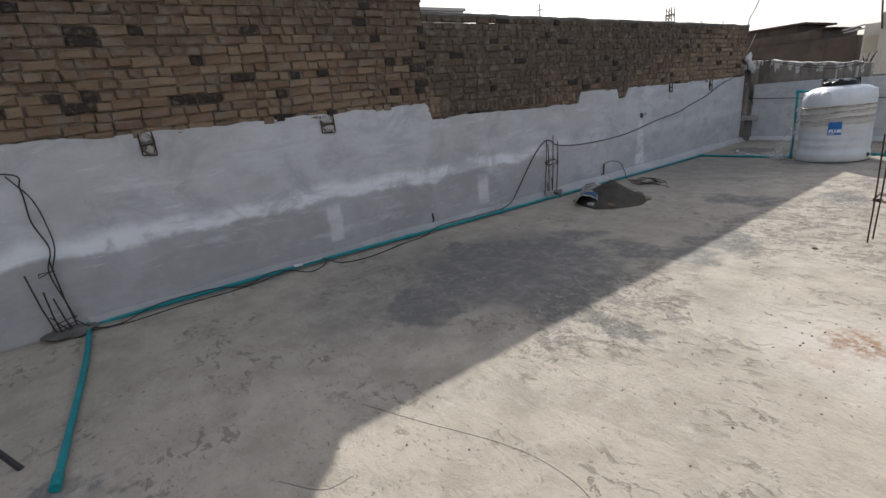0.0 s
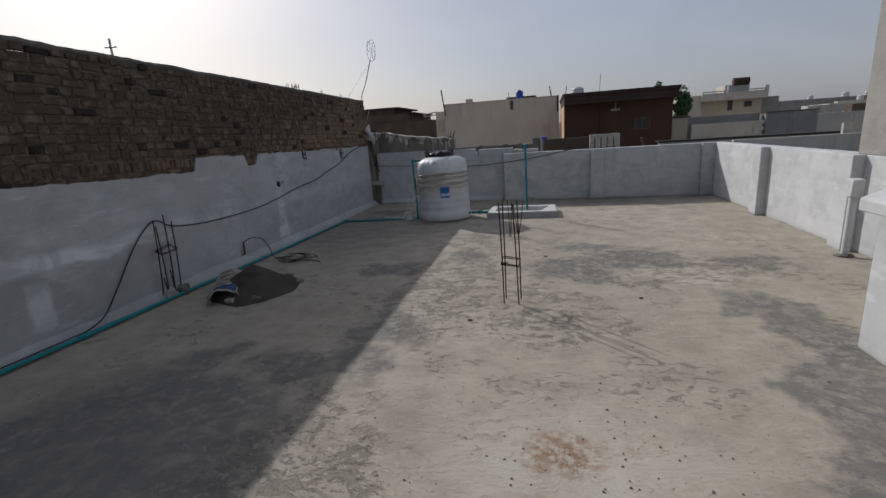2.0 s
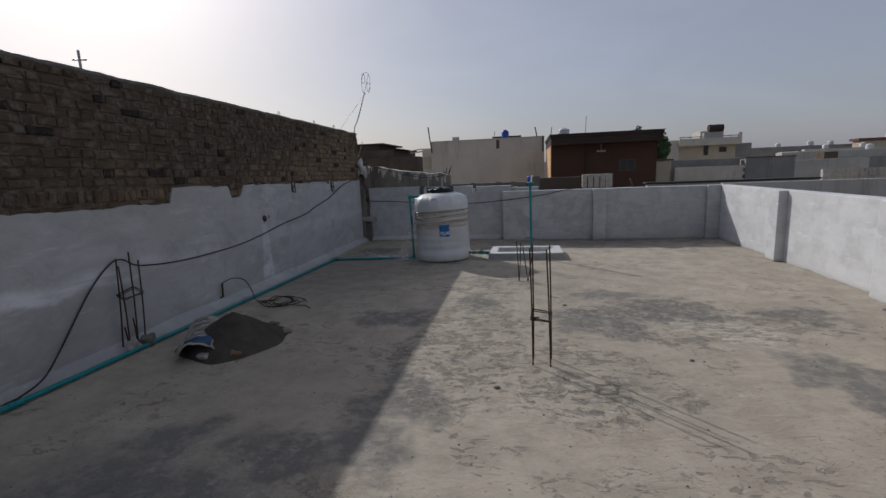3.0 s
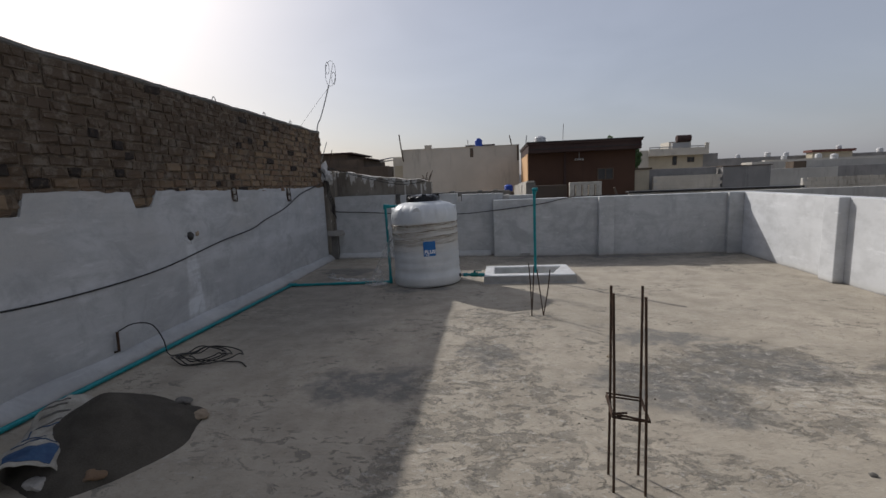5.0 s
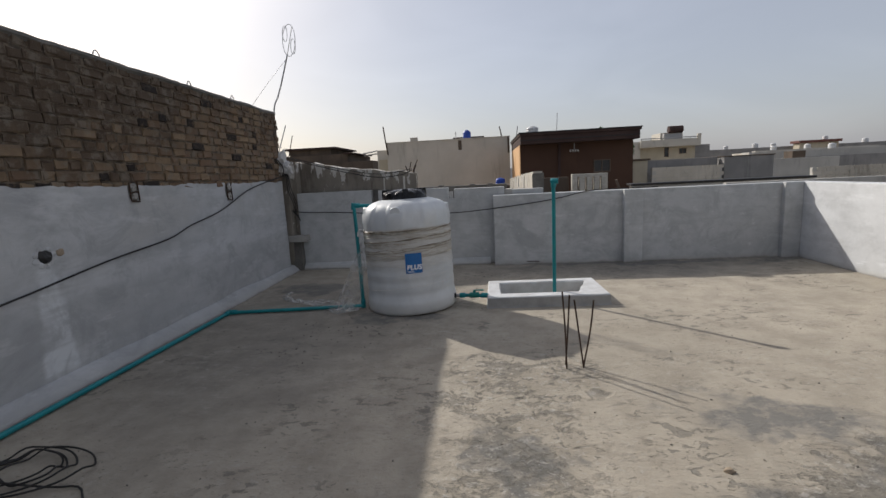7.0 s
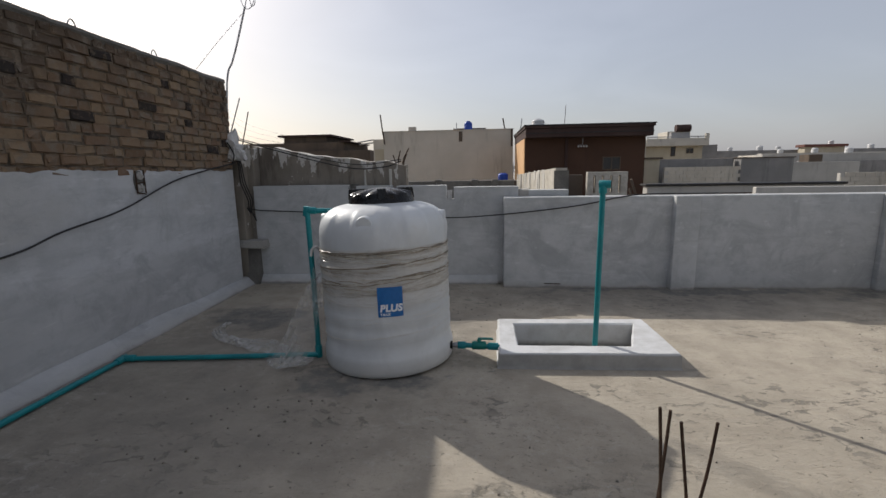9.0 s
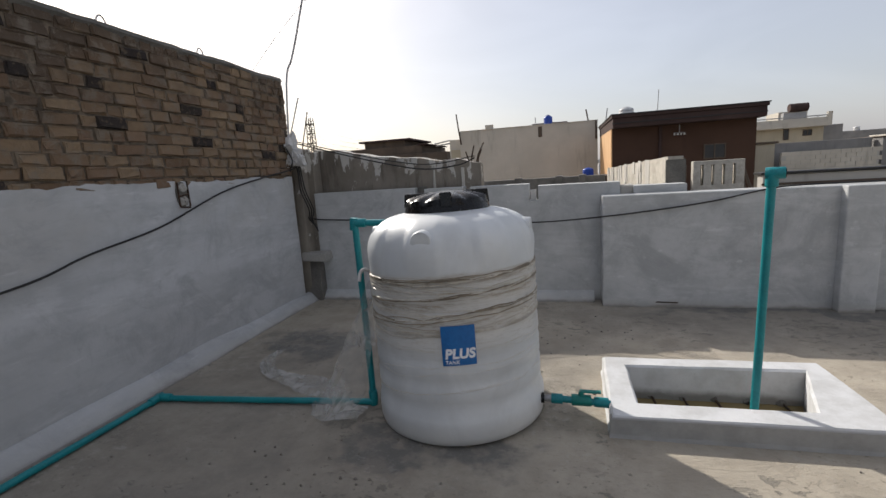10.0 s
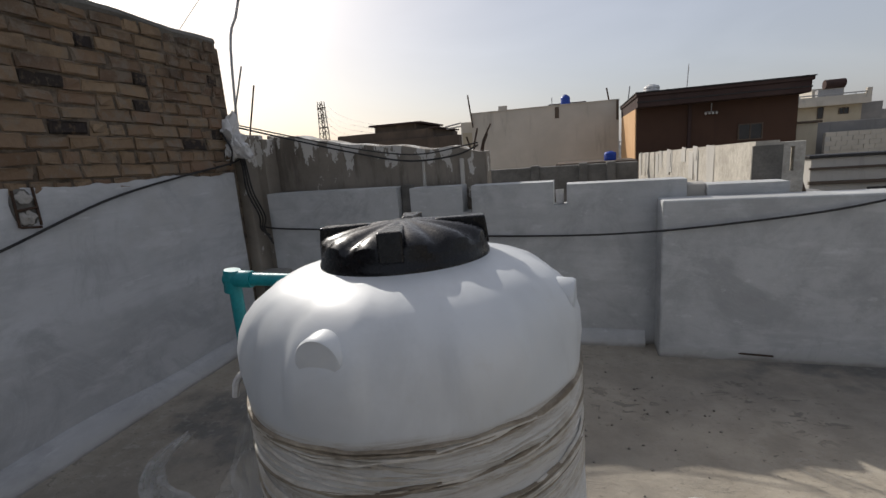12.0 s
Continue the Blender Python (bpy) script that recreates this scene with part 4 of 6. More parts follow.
    t2 = block("roof_room", (1.0, 42.0, 4.0), (3.4, 44.0, 4.45), M_TOWN_DARK, "low dark roof room", "building", (0.1, 0.08, M_TOWN_FASCIA))
    roof_tank("blue_water_tank", 2.1, 41.5, 4.08, 0.32, 0.95, M_BLUE_TANK, "blue plastic water tank on a white building")
    t = block("stair_house", (-4.85, 38.6, GROUND), (-3.97, 41.0, 3.62), M_TOWN_WHITE, "pale stair tower with a flat lid")
    add_box(t, "recess", (-4.75, 38.55, 1.9), (-4.05, 38.6, 2.9), M_TOWN_CREAM)
    pole("rail", [(-6.1, 39, 3.45), (-4.9, 38.9, 3.62)], 0.05, M_STEEL, "thin grey roof rail", "rail")
    pole("rail", [(-6.0, 39, 3.3), (-4.9, 38.9, 3.40)], 0.05, M_STEEL, "thin grey roof rail", "rail")
    pole("steel_stub", [(-3.85, 37.9, 3.2), (-3.98, 37.9, 4.2), (-4.1, 37.9, 5.3)], 0.05, M_RUSTY, "tall rusty reinforcement bar on a roof corner")
    pole("steel_stub", [(4.8, 38.1, 4.0), (4.64, 38.1, 4.85)], 0.045, M_RUSTY, "rusty reinforcement bar on a white parapet")
    pole("steel_stub", [(5.8, 37.6, 3.6), (5.93, 37.6, 4.75)], 0.035, M_STEEL, "thin aerial pole beside a roof parapet")
    pole("steel_stub", [(1.2, 41, 4.0), (1.2, 41, 4.9)], 0.03, M_STEEL, "thin aerial pole beside a roof parapet")
    # brown building
    t = block("brown_building", (5.55, 30.7, GROUND), (12.0, 38.0, 3.0), M_TOWN_BROWN, "dark brown rendered building with a heavy flat cornice")
    add_box(t, "fascia", (5.5, 29.9, 2.98), (12.12, 38.1, 3.46), M_TOWN_FASCIA, "dark brown cornice", 0.03)
    add_box(t, "fascia_lip", (5.44, 29.82, 3.455), (12.18, 38.15, 3.60), M_TOWN_FASCIA, "", 0.03)
    add_box(t, "roof_edge", (5.40, 29.79, 3.598), (12.22, 38.2, 3.65), M_CABLE, "black tarred roof edge")
    # thin black strip across the cornice face
    add_box(t, "fascia_band", (5.47, 29.87, 3.18), (12.14, 29.905, 3.23), M_CABLE, "dark line along the cornice")
    add_box(t, "side_wall", (5.50, 30.72, GROUND), (5.552, 37.9, 2.99), M_TOWN_OCHRE, "sunlit ochre side wall")
    add_box(t, "downpipe", (7.72, 30.6, 1.0), (7.86, 30.72, 2.99), M_TOWN_FASCIA, "dark downpipe")
    add_window(t, 9.75, 10.72, 1.22, 1.93, 30.70, M_TOWN_DARK)
    o = Vector(t.location)
    lamp = new("wall_lamp")
    lamp.parent = t
    lamp.location = Vector((8.62, 30.5, 2.55)) - o
    for dx in (-0.22, -0.07, 0.07, 0.22):
        bm = bmesh.new()
        lump(bm, (dx, 0, -0.05), (0.06, 0.06, 0.06), 0.1, 1)
        part("globe", bm, M_WHITE_TANK, lamp, smooth=True)
    bm = bmesh.new()
    tube(bm, [(0, 0, 0.40), (0, 0, 0.0)], 0.02, 6)
    tube(bm, [(-0.25, 0, 0.02), (0.25, 0, 0.02)], 0.015, 6)
    part("stem", bm, M_STEEL, lamp)
    roof_tank("white_water_tank", 6.5, 33.0, 3.62, 0.38, 0.62, M_WHITE_TANK, "white plastic water tank on a brown roof")
    pole("aerial_pole", [(7.7, 31, 3.6), (7.75, 31, 4.75)], 0.02, M_STEEL, "thin aerial pole on a brown roof")
    block("annex", (12.15, 31.5, GROUND), (13.1, 35, 1.75), M_TOWN_CREAM, "small cream annex with a dark doorway", "building", (0.12, 0.1, M_TOWN_DARK))
    # cream house with balcony
    t = block("cream_house", (22.1, 60.4, GROUND), (28.4, 70, 3.95), M_TOWN_CREAM, "cream two-storey house with a balcony parapet")
    add_box(t, "balcony_slab", (21.9, 59.6, 3.45), (28.7, 61, 3.95), M_TOWN_WHITE)
    add_box(t, "parapet", (21.95, 59.7, 3.94), (28.65, 59.9, 4.30), M_TOWN_WHITE)
    add_box(t, "top_rail", (21.95, 59.7, 4.42), (28.65, 59.82, 4.52), M_STEEL, "steel rail")
    for x in np.arange(22.0, 28.7, 1.1):
        add_box(t, "rail_post", (x, 59.72, 4.3), (x + 0.07, 59.8, 4.43), M_STEEL)
    add_box(t, "corner_post", (28.35, 59.65, 3.94), (28.72, 60.0, 4.80), M_TOWN_WHITE)
    add_box(t, "left_wing", (20.0, 60.0, GROUND), (22.0, 66, 4.2), M_TOWN_WHITE)
    add_window(t, 24.9, 25.4, 2.3, 3.4, 60.40, M_TOWN_DARK, 1)
    add_window(t, 26.6, 27.4, 2.6, 3.2, 60.40, M_TOWN_DARK, 2)
    add_box(t, "roof_room", (25.0, 62.0, 3.94), (27.6, 65, 5.2), M_TOWN_WHITE)
    t = thing("solar_heater", "rooftop solar water heater with a reddish drum", "solar heater", (26.0, 61.0, 4.0))
    add_box(t, "frame", (25.0, 60.8, 4.0), (27.0, 61.4, 5.0), M_STEEL)
    bm = bmesh.new()
    tube(bm, [(-0.6, -0.3, 1.45), (1.0, -0.3, 1.45)], 0.42, 14)
    part("drum", bm, M_TOWN_FASCIA, t, "dull reddish drum", smooth=True)
    t = block("grey_annex", (28.7, 62, GROUND), (30.8, 66, 3.6), M_TOWN_GREY, "grey rendered annex of a house")
    # block walls and grey boxes
    for nm, x0, x1, y, z0, rows, sl, gp in (("block_wall", 13.2, 17.1, 31.0, -0.1, 7, 0.07, 4), ("block_wall", 18.7, 30.0, 26.0, -0.2, 6, 0.0, 5)):
        block_wall(x0, x1, y, z0, rows, sl)
    block("long_wall", (13.0, 32.0, GROUND), (17.3, 32.3, 1.74), M_TOWN_GREY, "grey boundary wall", "wall")
    block("grey_box_house", (17.45, 31.5, GROUND), (20.2, 36, 1.72), M_TOWN_GREY, "dark grey rendered roof room", "building", (0.06, 0.05, M_TOWN_DARK))
    block("long_wall", (20.3, 36.0, GROUND), (27.0, 36.3, 1.45), M_TOWN_BLOCK, "long pale rendered wall", "wall")
    block("long_wall", (24.5, 42.0, GROUND), (40.0, 43, 2.05), M_TOWN_BLOCK, "long pale rendered wall", "wall")
    block("long_wall", (26.0, 40.0, GROUND), (41.0, 40.4, 1.5), M_TOWN_GREY, "dark grey rendered wall", "wall")
    block("roof_room", (25.9, 39.0, GROUND), (26.8, 40.0, 1.95), M_TOWN_DARK, "brown brick pier on a roof", "wall")
    block("dark_roof_row", (46.0, 108.0, GROUND), (92.0, 120.0, 3.9), M_TOWN_GREY, "far row of dark grey flat-roofed houses")
    t = block("red_roof_room", (68.5, 105.0, GROUND), (76.0, 107.0, 4.3), M_TOWN_CREAM, "small far room with a red roof", "building", (0.4, 0.5, M_RED_ROOF))
    block("long_wall", (46.0, 80.0, GROUND), (64.0, 81.0, 2.75), M_TOWN_BLOCK, "far pale rendered building", "building")
    block("long_wall", (40.0, 70.0, GROUND), (50.0, 75.0, 2.4), M_TOWN_WHITE, "far off-white building", "building")
    for x, y, z, r in ((62.0, 109, 3.9, 0.75), (66.0, 109.5, 3.9, 0.65), (56.0, 109, 3.9, 0.6), (74.0, 106, 4.8, 0.6), (49, 80.5, 2.75, 0.5), (54, 80.5, 2.75, 0.55), (84, 109, 3.9, 0.7), (31.0, 42.5, 2.05, 0.33)):
        roof_tank("white_water_tank", x, y, z, r * 0.8, r * 1.3, M_WHITE_TANK, "white plastic water tank on a far roof")
    # dark buildings to the north-west
    far = 1.42
    def q(x, y, z):
        return (3.2 + (x - 3.2) * far, 3 + (y - 3) * far, GROUND if z == GROUND else 1.5 + (z - 1.5) * far)
    t = block("dark_building", q(-23.5, 45, GROUND), q(-6.8, 55, 3.15), M_TOWN_DARK, "dark unlit brick building")
    add_box(t, "upper_floor", q(-18.6, 45.3, 3.1), q(-9.2, 54, 3.9), M_TOWN_DARK)
    add_box(t, "upper_room", q(-14.9, 45.6, 3.85), q(-10.9, 52, 4.45), M_TOWN_DARK)
    add_box(t, "roof", q(-15.3, 45.2, 4.44), q(-10.3, 52.5, 4.60), M_TOWN_FASCIA)
    add_box(t, "lip", q(-9.5, 44.9, 3.88), q(-8.6, 52.5, 3.98), M_TOWN_FASCIA)
    block("dark_building", q(-7.5, 47, GROUND), q(-5.4, 55, 2.6), M_TOWN_DARK, "low dark brick building")
    # neighbour's block tower to the west
    t = thing("block_tower", "pale grey block-built base for a roof tank", "wall", (-3.7, 3.7, 1.2))
    add_box(t, "core", (-4.38, 3.17, 1.2), (-3.02, 4.28, 3.36), M_TOWN_GREY)
    add_box(t, "cap", (-4.45, 3.1, 3.361), (-2.97, 4.35, 3.42), M_TOWN_BLOCK)
    bm = bmesh.new()
    for r in range(16):
        z = 1.2 + r * 0.135
        y = 3.15 - (0.13 if r % 2 else 0)
        while y < 4.3:
            box(bm, Vector((-3.03, max(3.15, y), z)) - t.location, Vector((-3.0, min(4.3, y + 0.26), z + 0.123)) - t.location, 0, 0.003)
            y += 0.272
        x = -4.4 + (0.13 if r % 2 else 0)
        while x < -3.04:
            box(bm, Vector((x, 3.15, z)) - t.location, Vector((min(-3.032, x + 0.26), 3.18, z + 0.123)) - t.location, 0, 0.003)
            x += 0.272
    tagged(part("blockwork", bm, M_BLOCK, t), kind="stuff")
    # small blue tank close behind
    roof_tank("blue_water_tank", 4.22, 28.0, 0.80, 0.25, 0.38, M_BLUE_TANK, "blue water drum on a low dark roof")
    block("low_roof", (2.0, 27.0, GROUND), (5.2, 29.5, 0.799), M_TOWN_DARK, "dark flat roof that carries a blue drum")
    # lattice tower far away
    t = thing("pylon", "far steel lattice power pylon", "pylon", (-80, 150, GROUND))
    bm = bmesh.new()
    for sx in (-1, 1):
        for sy in (-1, 1):
            tube(bm, [(sx * 1.7, sy * 1.7, 0), (sx * 0.8, sy * 0.8, 28.5)], 0.14, 4)
    for k in range(14):
        z = 2 * k
        w = 1.7 - 0.9 * z / 28.5
        for sy in (-1, 1):
            tube(bm, [(-w, sy * w, z), (w, sy * w, z + 2)], 0.09, 4)
            tube(bm, [(w, sy * w, z), (-w, sy * w, z + 2)], 0.09, 4)
            tube(bm, [(-w, sy * w, z), (w, sy * w, z)], 0.09, 4)
    part("lattice", bm, M_TOWN_DARK, t)
    for z in (20, 23.2, 26.4):
        bm = bmesh.new()
        tube(bm, [(-1.6, 0, z), (1.6, 0, z)], 0.2, 4)
        part("cross_arm", bm, M_TOWN_DARK, t)
    for k in range(5):
        pole("power_line", smooth_line([(-79, 150, 13 + 2.2 * k), (-62, 130, 8 + 1.6 * k), (-40, 110, 5.5 + k * 0.8)], 5), 0.03, M_CABLE, "thin far power line", "cable")
    # distant town
    bm = bmesh.new()
    rnd = random.Random(5)
    for k in range(420):
        a = rnd.uniform(radians(20), radians(165))
        d = rnd.uniform(140, 900)
        x, y = d * math.cos(a), d * math.sin(a)
        w, h = rnd.uniform(5, 16), rnd.uniform(5.5, 9.5) + d * 0.002
        box(bm, (x - w / 2, y - 4, GROUND), (x + w / 2, y + 4, GROUND + h))
        if rnd.random() < 0.4:
            box(bm, (x - w / 5, y - 2, GROUND + h), (x + w / 6, y + 2, GROUND + h + rnd.uniform(1, 2.5)))
    tagged(finish("distant_town", bm, M_FAR), "low pale houses of the far town in haze", "town", "", "stuff")


def tree(x, y, top, spread, seed):
    t = thing("tree", "small dense green tree behind a roof", "tree", (x, y, GROUND))
    rnd = random.Random(seed)
    h = top - GROUND
    bm = bmesh.new()
    tube(bm, [(0, 0, 0), (0.1, 0, h * 0.4), (0.05, 0.1, h * 0.75)], 0.2, 8, radii=[0.28, 0.2, 0.1])
    for k in range(8):
        a = k * 0.8
        tube(bm, [(0.08, 0, h * 0.55), (math.cos(a) * spread * 0.4, math.sin(a) * spread * 0.4, h * 0.75), (math.cos(a) * spread * 0.7, math.sin(a) * spread * 0.7, h * 0.88)], 0.1, 5, radii=[0.1, 0.06, 0.02])
    part("trunk", bm, M_BARK, t)
    bm = bmesh.new()
    clumps = [(rnd.gauss(0, spread * 0.42), rnd.gauss(0, spread * 0.42), h * 0.85 + rnd.gauss(0, h * 0.055), rnd.uniform(0.25, 0.55)) for _ in range(60)]
    for cx, cy, cz, cr in clumps:
        for _ in range(60):
            d = Vector((rnd.gauss(0, 1), rnd.gauss(0, 1), rnd.gauss(0, 1))).normalized() * cr * rnd.uniform(0.5, 1.05)
            p = Vector((cx, cy, cz)) + d
            u = Vector((rnd.gauss(0, 1), rnd.gauss(0, 1), rnd.gauss(0, 1))).normalized() * 0.15
            v = u.orthogonal().normalized() * 0.09
            bm.faces.new([bm.verts.new(q) for q in (p - u, p + v, p + u, p - v)])
    part("crown", bm, M_LEAF, t)


# distance haze is mixed into these flat grey facade colours
M_FAR = facade_material("far_facades_hazed", (0.40, 0.40, 0.40), (0.50, 0.49, 0.48), (0.30, 0.30, 0.31), 0.5)


def block_wall(x0, x1, y, z0, rows, slope):
    t = thing("block_wall", "wall of pale hollow concrete blocks with open joints", "wall", ((x0 + x1) / 2, y, z0))
    o = Vector(t.location)
    bm = bmesh.new()
    box(bm, Vector((x0, y + 0.03, GROUND)) - o, Vector((x1, y + 0.2, z0 + rows * 0.2 - 0.03)) - o)
    part("mortar_bed", bm, M_TOWN_BLOCK, t)
    bm = bmesh.new()
    box(bm, (0.008, 0, 0.008), (0.392, 0.05, 0.192), 0.0)
    me = bpy.data.meshes.new("block")
    bmesh.ops.recalc_face_normals(bm, faces=bm.faces)
    bm.to_mesh(me)
    bm.free()
    me.materials.append(M_BLOCK)
    for r in range(rows):
        x = x0 - (0.2 if r % 2 else 0)
        while x < x1 - 0.2:
            if x >= x0 - 0.01:
                ob = new("block", me)
                ob.parent = t
                ob.location = Vector((x, y, z0 + r * 0.2)) - o
            x += 0.4


# ---- things on the roof ----
def build_tank():
    t = thing("water_tank", "white plastic water tank wrapped in dirty film, standing on the roof", "water tank", (2.405, 8.085, 0.0))
    bm = bmesh.new()
    prof = [(0.492, 0.0), (0.508, 0.012), (0.516, 0.045), (0.517, 0.11), (0.513, 0.145), (0.503, 0.165), (0.503, 0.20), (0.494, 0.225), (0.503, 0.25), (0.503, 0.33), (0.494, 0.355), (0.503, 0.38),
            (0.503, 0.46), (0.495, 0.485), (0.503, 0.51), (0.502, 0.60), (0.494, 0.625), (0.502, 0.65), (0.501, 0.74), (0.493, 0.765), (0.501, 0.79), (0.500, 0.87),
            (0.493, 0.895), (0.498, 0.92), (0.500, 0.97), (0.501, 1.02), (0.497, 1.07), (0.487, 1.11), (0.470, 1.145), (0.442, 1.178), (0.405, 1.205), (0.36, 1.225), (0.31, 1.238), (0.272, 1.244),
            (0.253, 1.248), (0.248, 1.256), (0.20, 1.256)]
    lathe(bm, prof, 176)
    for v in bm.verts:
        if v.co.z > 0.96 and v.co.xy.length > 0.26:
            a = math.atan2(v.co.y, v.co.x)
            w = math.sin(math.pi * min(1, (v.co.z - 0.96) / 0.285)) ** 0.8
            k = 1 + 0.020 * w * math.tanh(4.5 * math.cos(8 * (a + radians(93.5))))
            v.co.x *= k
            v.co.y *= k
    part("body", bm, M_TANK, t, smooth=True)
    for k in range(4):
        a = radians(90 * k - 93.5)
        c, s = math.cos(a), math.sin(a)
        bm = bmesh.new()
        tube(bm, [(r * c, r * s, z) for r, z in ((0.30, 1.135), (0.38, 1.128), (0.45, 1.120), (0.484, 1.116), (0.493, 1.115), (0.496, 1.115))], 0.06, 32, radii=[0.050, 0.055, 0.059, 0.060, 0.056, 0.047])
        part("lug", bm, M_TANK, t, smooth=True)
    lid = part("lid", lid_mesh(), M_LID, t, "ribbed black plastic lid", smooth=True)
    for k in range(4):
        bm = bmesh.new()
        a = radians(90 * k - 77)
        for v in box(bm, (0.10, -0.034, 1.275), (0.256, 0.034, 1.357)):
            if v.co.x < 0.15:
                v.co.y *= 0.55
            elif v.co.z > 1.3:
                v.co.x -= 0.008
        bmesh.ops.bevel(bm, geom=bm.edges[:], offset=0.006, segments=2, affect="EDGES", profile=0.5)
        bmesh.ops.rotate(bm, verts=bm.verts, cent=(0, 0, 0), matrix=Matrix.Rotation(a, 3, "Z"))
        part("grip", bm, M_LID, lid)
    # label on the curved side
    a0 = math.atan2(7.584 - 8.09, 2.531 - 2.40)
    lab = part("label", curved(0.5075, a0 - 0.176, a0 + 0.176, 0.463, 0.677), M_BLUE, t, "blue printed label")
    for text, size, z, da, spread in (("PLUS", 0.071, 0.503, -0.150, 0.045), ("TANK", 0.027, 0.472, -0.150, 0.02)):
        cu = bpy.data.curves.new("word", "FONT")
        cu.body = text
        cu.size = size
        cu.extrude = 0.001
        cu.offset = size * spread
        cu.shear = 0.12
        cu.space_character = 1.04
        tmp = bpy.data.objects.new("word", cu)
        scene.collection.objects.link(tmp)
        dg = bpy.context.evaluated_depsgraph_get()
        me = bpy.data.meshes.new_from_object(tmp.evaluated_get(dg))
        bpy.data.objects.remove(tmp)
        for v in me.vertices:
            ang = a0 + da + v.co.x / 0.5075
            rr = 0.5085 + v.co.z
            v.co = Vector((rr * math.cos(ang), rr * math.sin(ang), z + v.co.y))
        me.materials.clear()
        me.materials.append(M_WHITE)
        word = new("lettering", me)
        word.parent = lab
    # twisted film bands: height, tilt, azimuth of the high side, strands, strand width, dirty
    rnd = random.Random(3)
    bands = [(0.918, 0.010, 0.2, 5, 0.012, 1), (0.880, 0.030, 2.6, 3, 0.005, 0), (0.812, 0.034, -0.1, 4, 0.010, 1), (0.835, 0.030, 3.3, 3, 0.006, 0), (0.760, 0.026, 1.9, 3, 0.004, 0),
             (0.700, 0.034, -0.2, 5, 0.011, 1), (0.730, 0.028, 3.0, 3, 0.006, 0), (0.655, 0.030, 2.2, 3, 0.005, 0), (0.600, 0.028, -0.4, 2, 0.004, 0), (0.545, 0.020, 2.8, 2, 0.003, 0),
             (0.415, 0.030, -0.3, 2, 0.003, 0), (0.285, 0.045, -0.5, 2, 0.003, 0)]
    for k, (z, tilt, high, strands, width, dirty) in enumerate(bands):
        for q in range(strands):
            bm = bmesh.new()
            n = 110
            rings = []
            off = rnd.uniform(-1, 1) * (0.016 if dirty else 0.022)
            wide = width * rnd.uniform(0.45, 1.0)
            seed = k * 5.3 + q * 1.7
            for i in range(n):
                a = 2 * math.pi * i / n
                c, d = math.cos(a), math.sin(a)
                zz = z + tilt * math.cos(a - high) + off * (1 + 1.6 * noise.noise(Vector((c * 1.7, d * 1.7, seed)))) + 0.010 * noise.noise(Vector((c * 5, d * 5, seed)))
                ww = wide * (0.25 + 1.3 * abs(noise.noise(Vector((c * 4.2, d * 4.2, seed + 9)))))
                ro = 0.5035 + (0.0035 if dirty else 0.0012) + 0.002 * noise.noise(Vector((c * 6, d * 6, seed + 3)))
                rings.append([bm.verts.new((r * c, r * d, zz + dz)) for r, dz in ((0.498, -ww), (ro, -ww * 0.4), (ro - 0.0015, ww * 0.4), (0.498, ww))])
            for i in range(n):
                p, r = rings[i], rings[(i + 1) % n]
                for j in range(4):
                    bm.faces.new((p[j], r[j], r[(j + 1) % 4], p[(j + 1) % 4]))
            part("film_band", bm, M_TAPE if dirty and q < 3 else M_TAPE_PALE, t, "dirty twisted plastic film" if dirty and q < 3 else "pale wrinkled plastic film", smooth=True)
    bm = bmesh.new()
    tube(bm, smooth_line([(-0.47, -0.16, 0.90), (-0.49, -0.20, 0.935), (-0.515, -0.215, 0.915), (-0.525, -0.22, 0.865)], 4), 0.011, 7, radii=None)
    part("film_knot", bm, M_ROPE, t, "knotted end of white film", smooth=True)
    t.rotation_euler = (radians(-1.1), radians(-1.4), 0)
    # loose film hanging to the floor and lying on it
    s = thing("loose_film", "crumpled clear plastic film hanging from the tank onto the floor", "plastic film", (1.6, 8.0, 0.0))
    film_sheet(s, "hanging_sheet", [(1.925, 7.90, 0.86), (1.87, 7.87, 0.62), (1.79, 7.86, 0.38), (1.70, 7.84, 0.14), (1.62, 7.80, 0.03)], [0.012, 0.06, 0.10, 0.14, 0.13], 1)
    film_sheet(s, "torn_flap", [(1.915, 7.93, 0.72), (1.86, 7.88, 0.64), (1.89, 7.86, 0.55), (1.935, 7.84, 0.47)], [0.01, 0.04, 0.05, 0.012], 4)
    film_sheet(s, "fallen_sheet", [(1.82, 7.83, 0.03), (1.60, 7.86, 0.025), (1.40, 8.10, 0.02), (1.1, 8.22, 0.02), (0.85, 8.30, 0.02), (0.66, 8.50, 0.02), (0.62, 8.75, 0.02)], [0.08, 0.12, 0.13, 0.10, 0.06, 0.06, 0.03], 2)


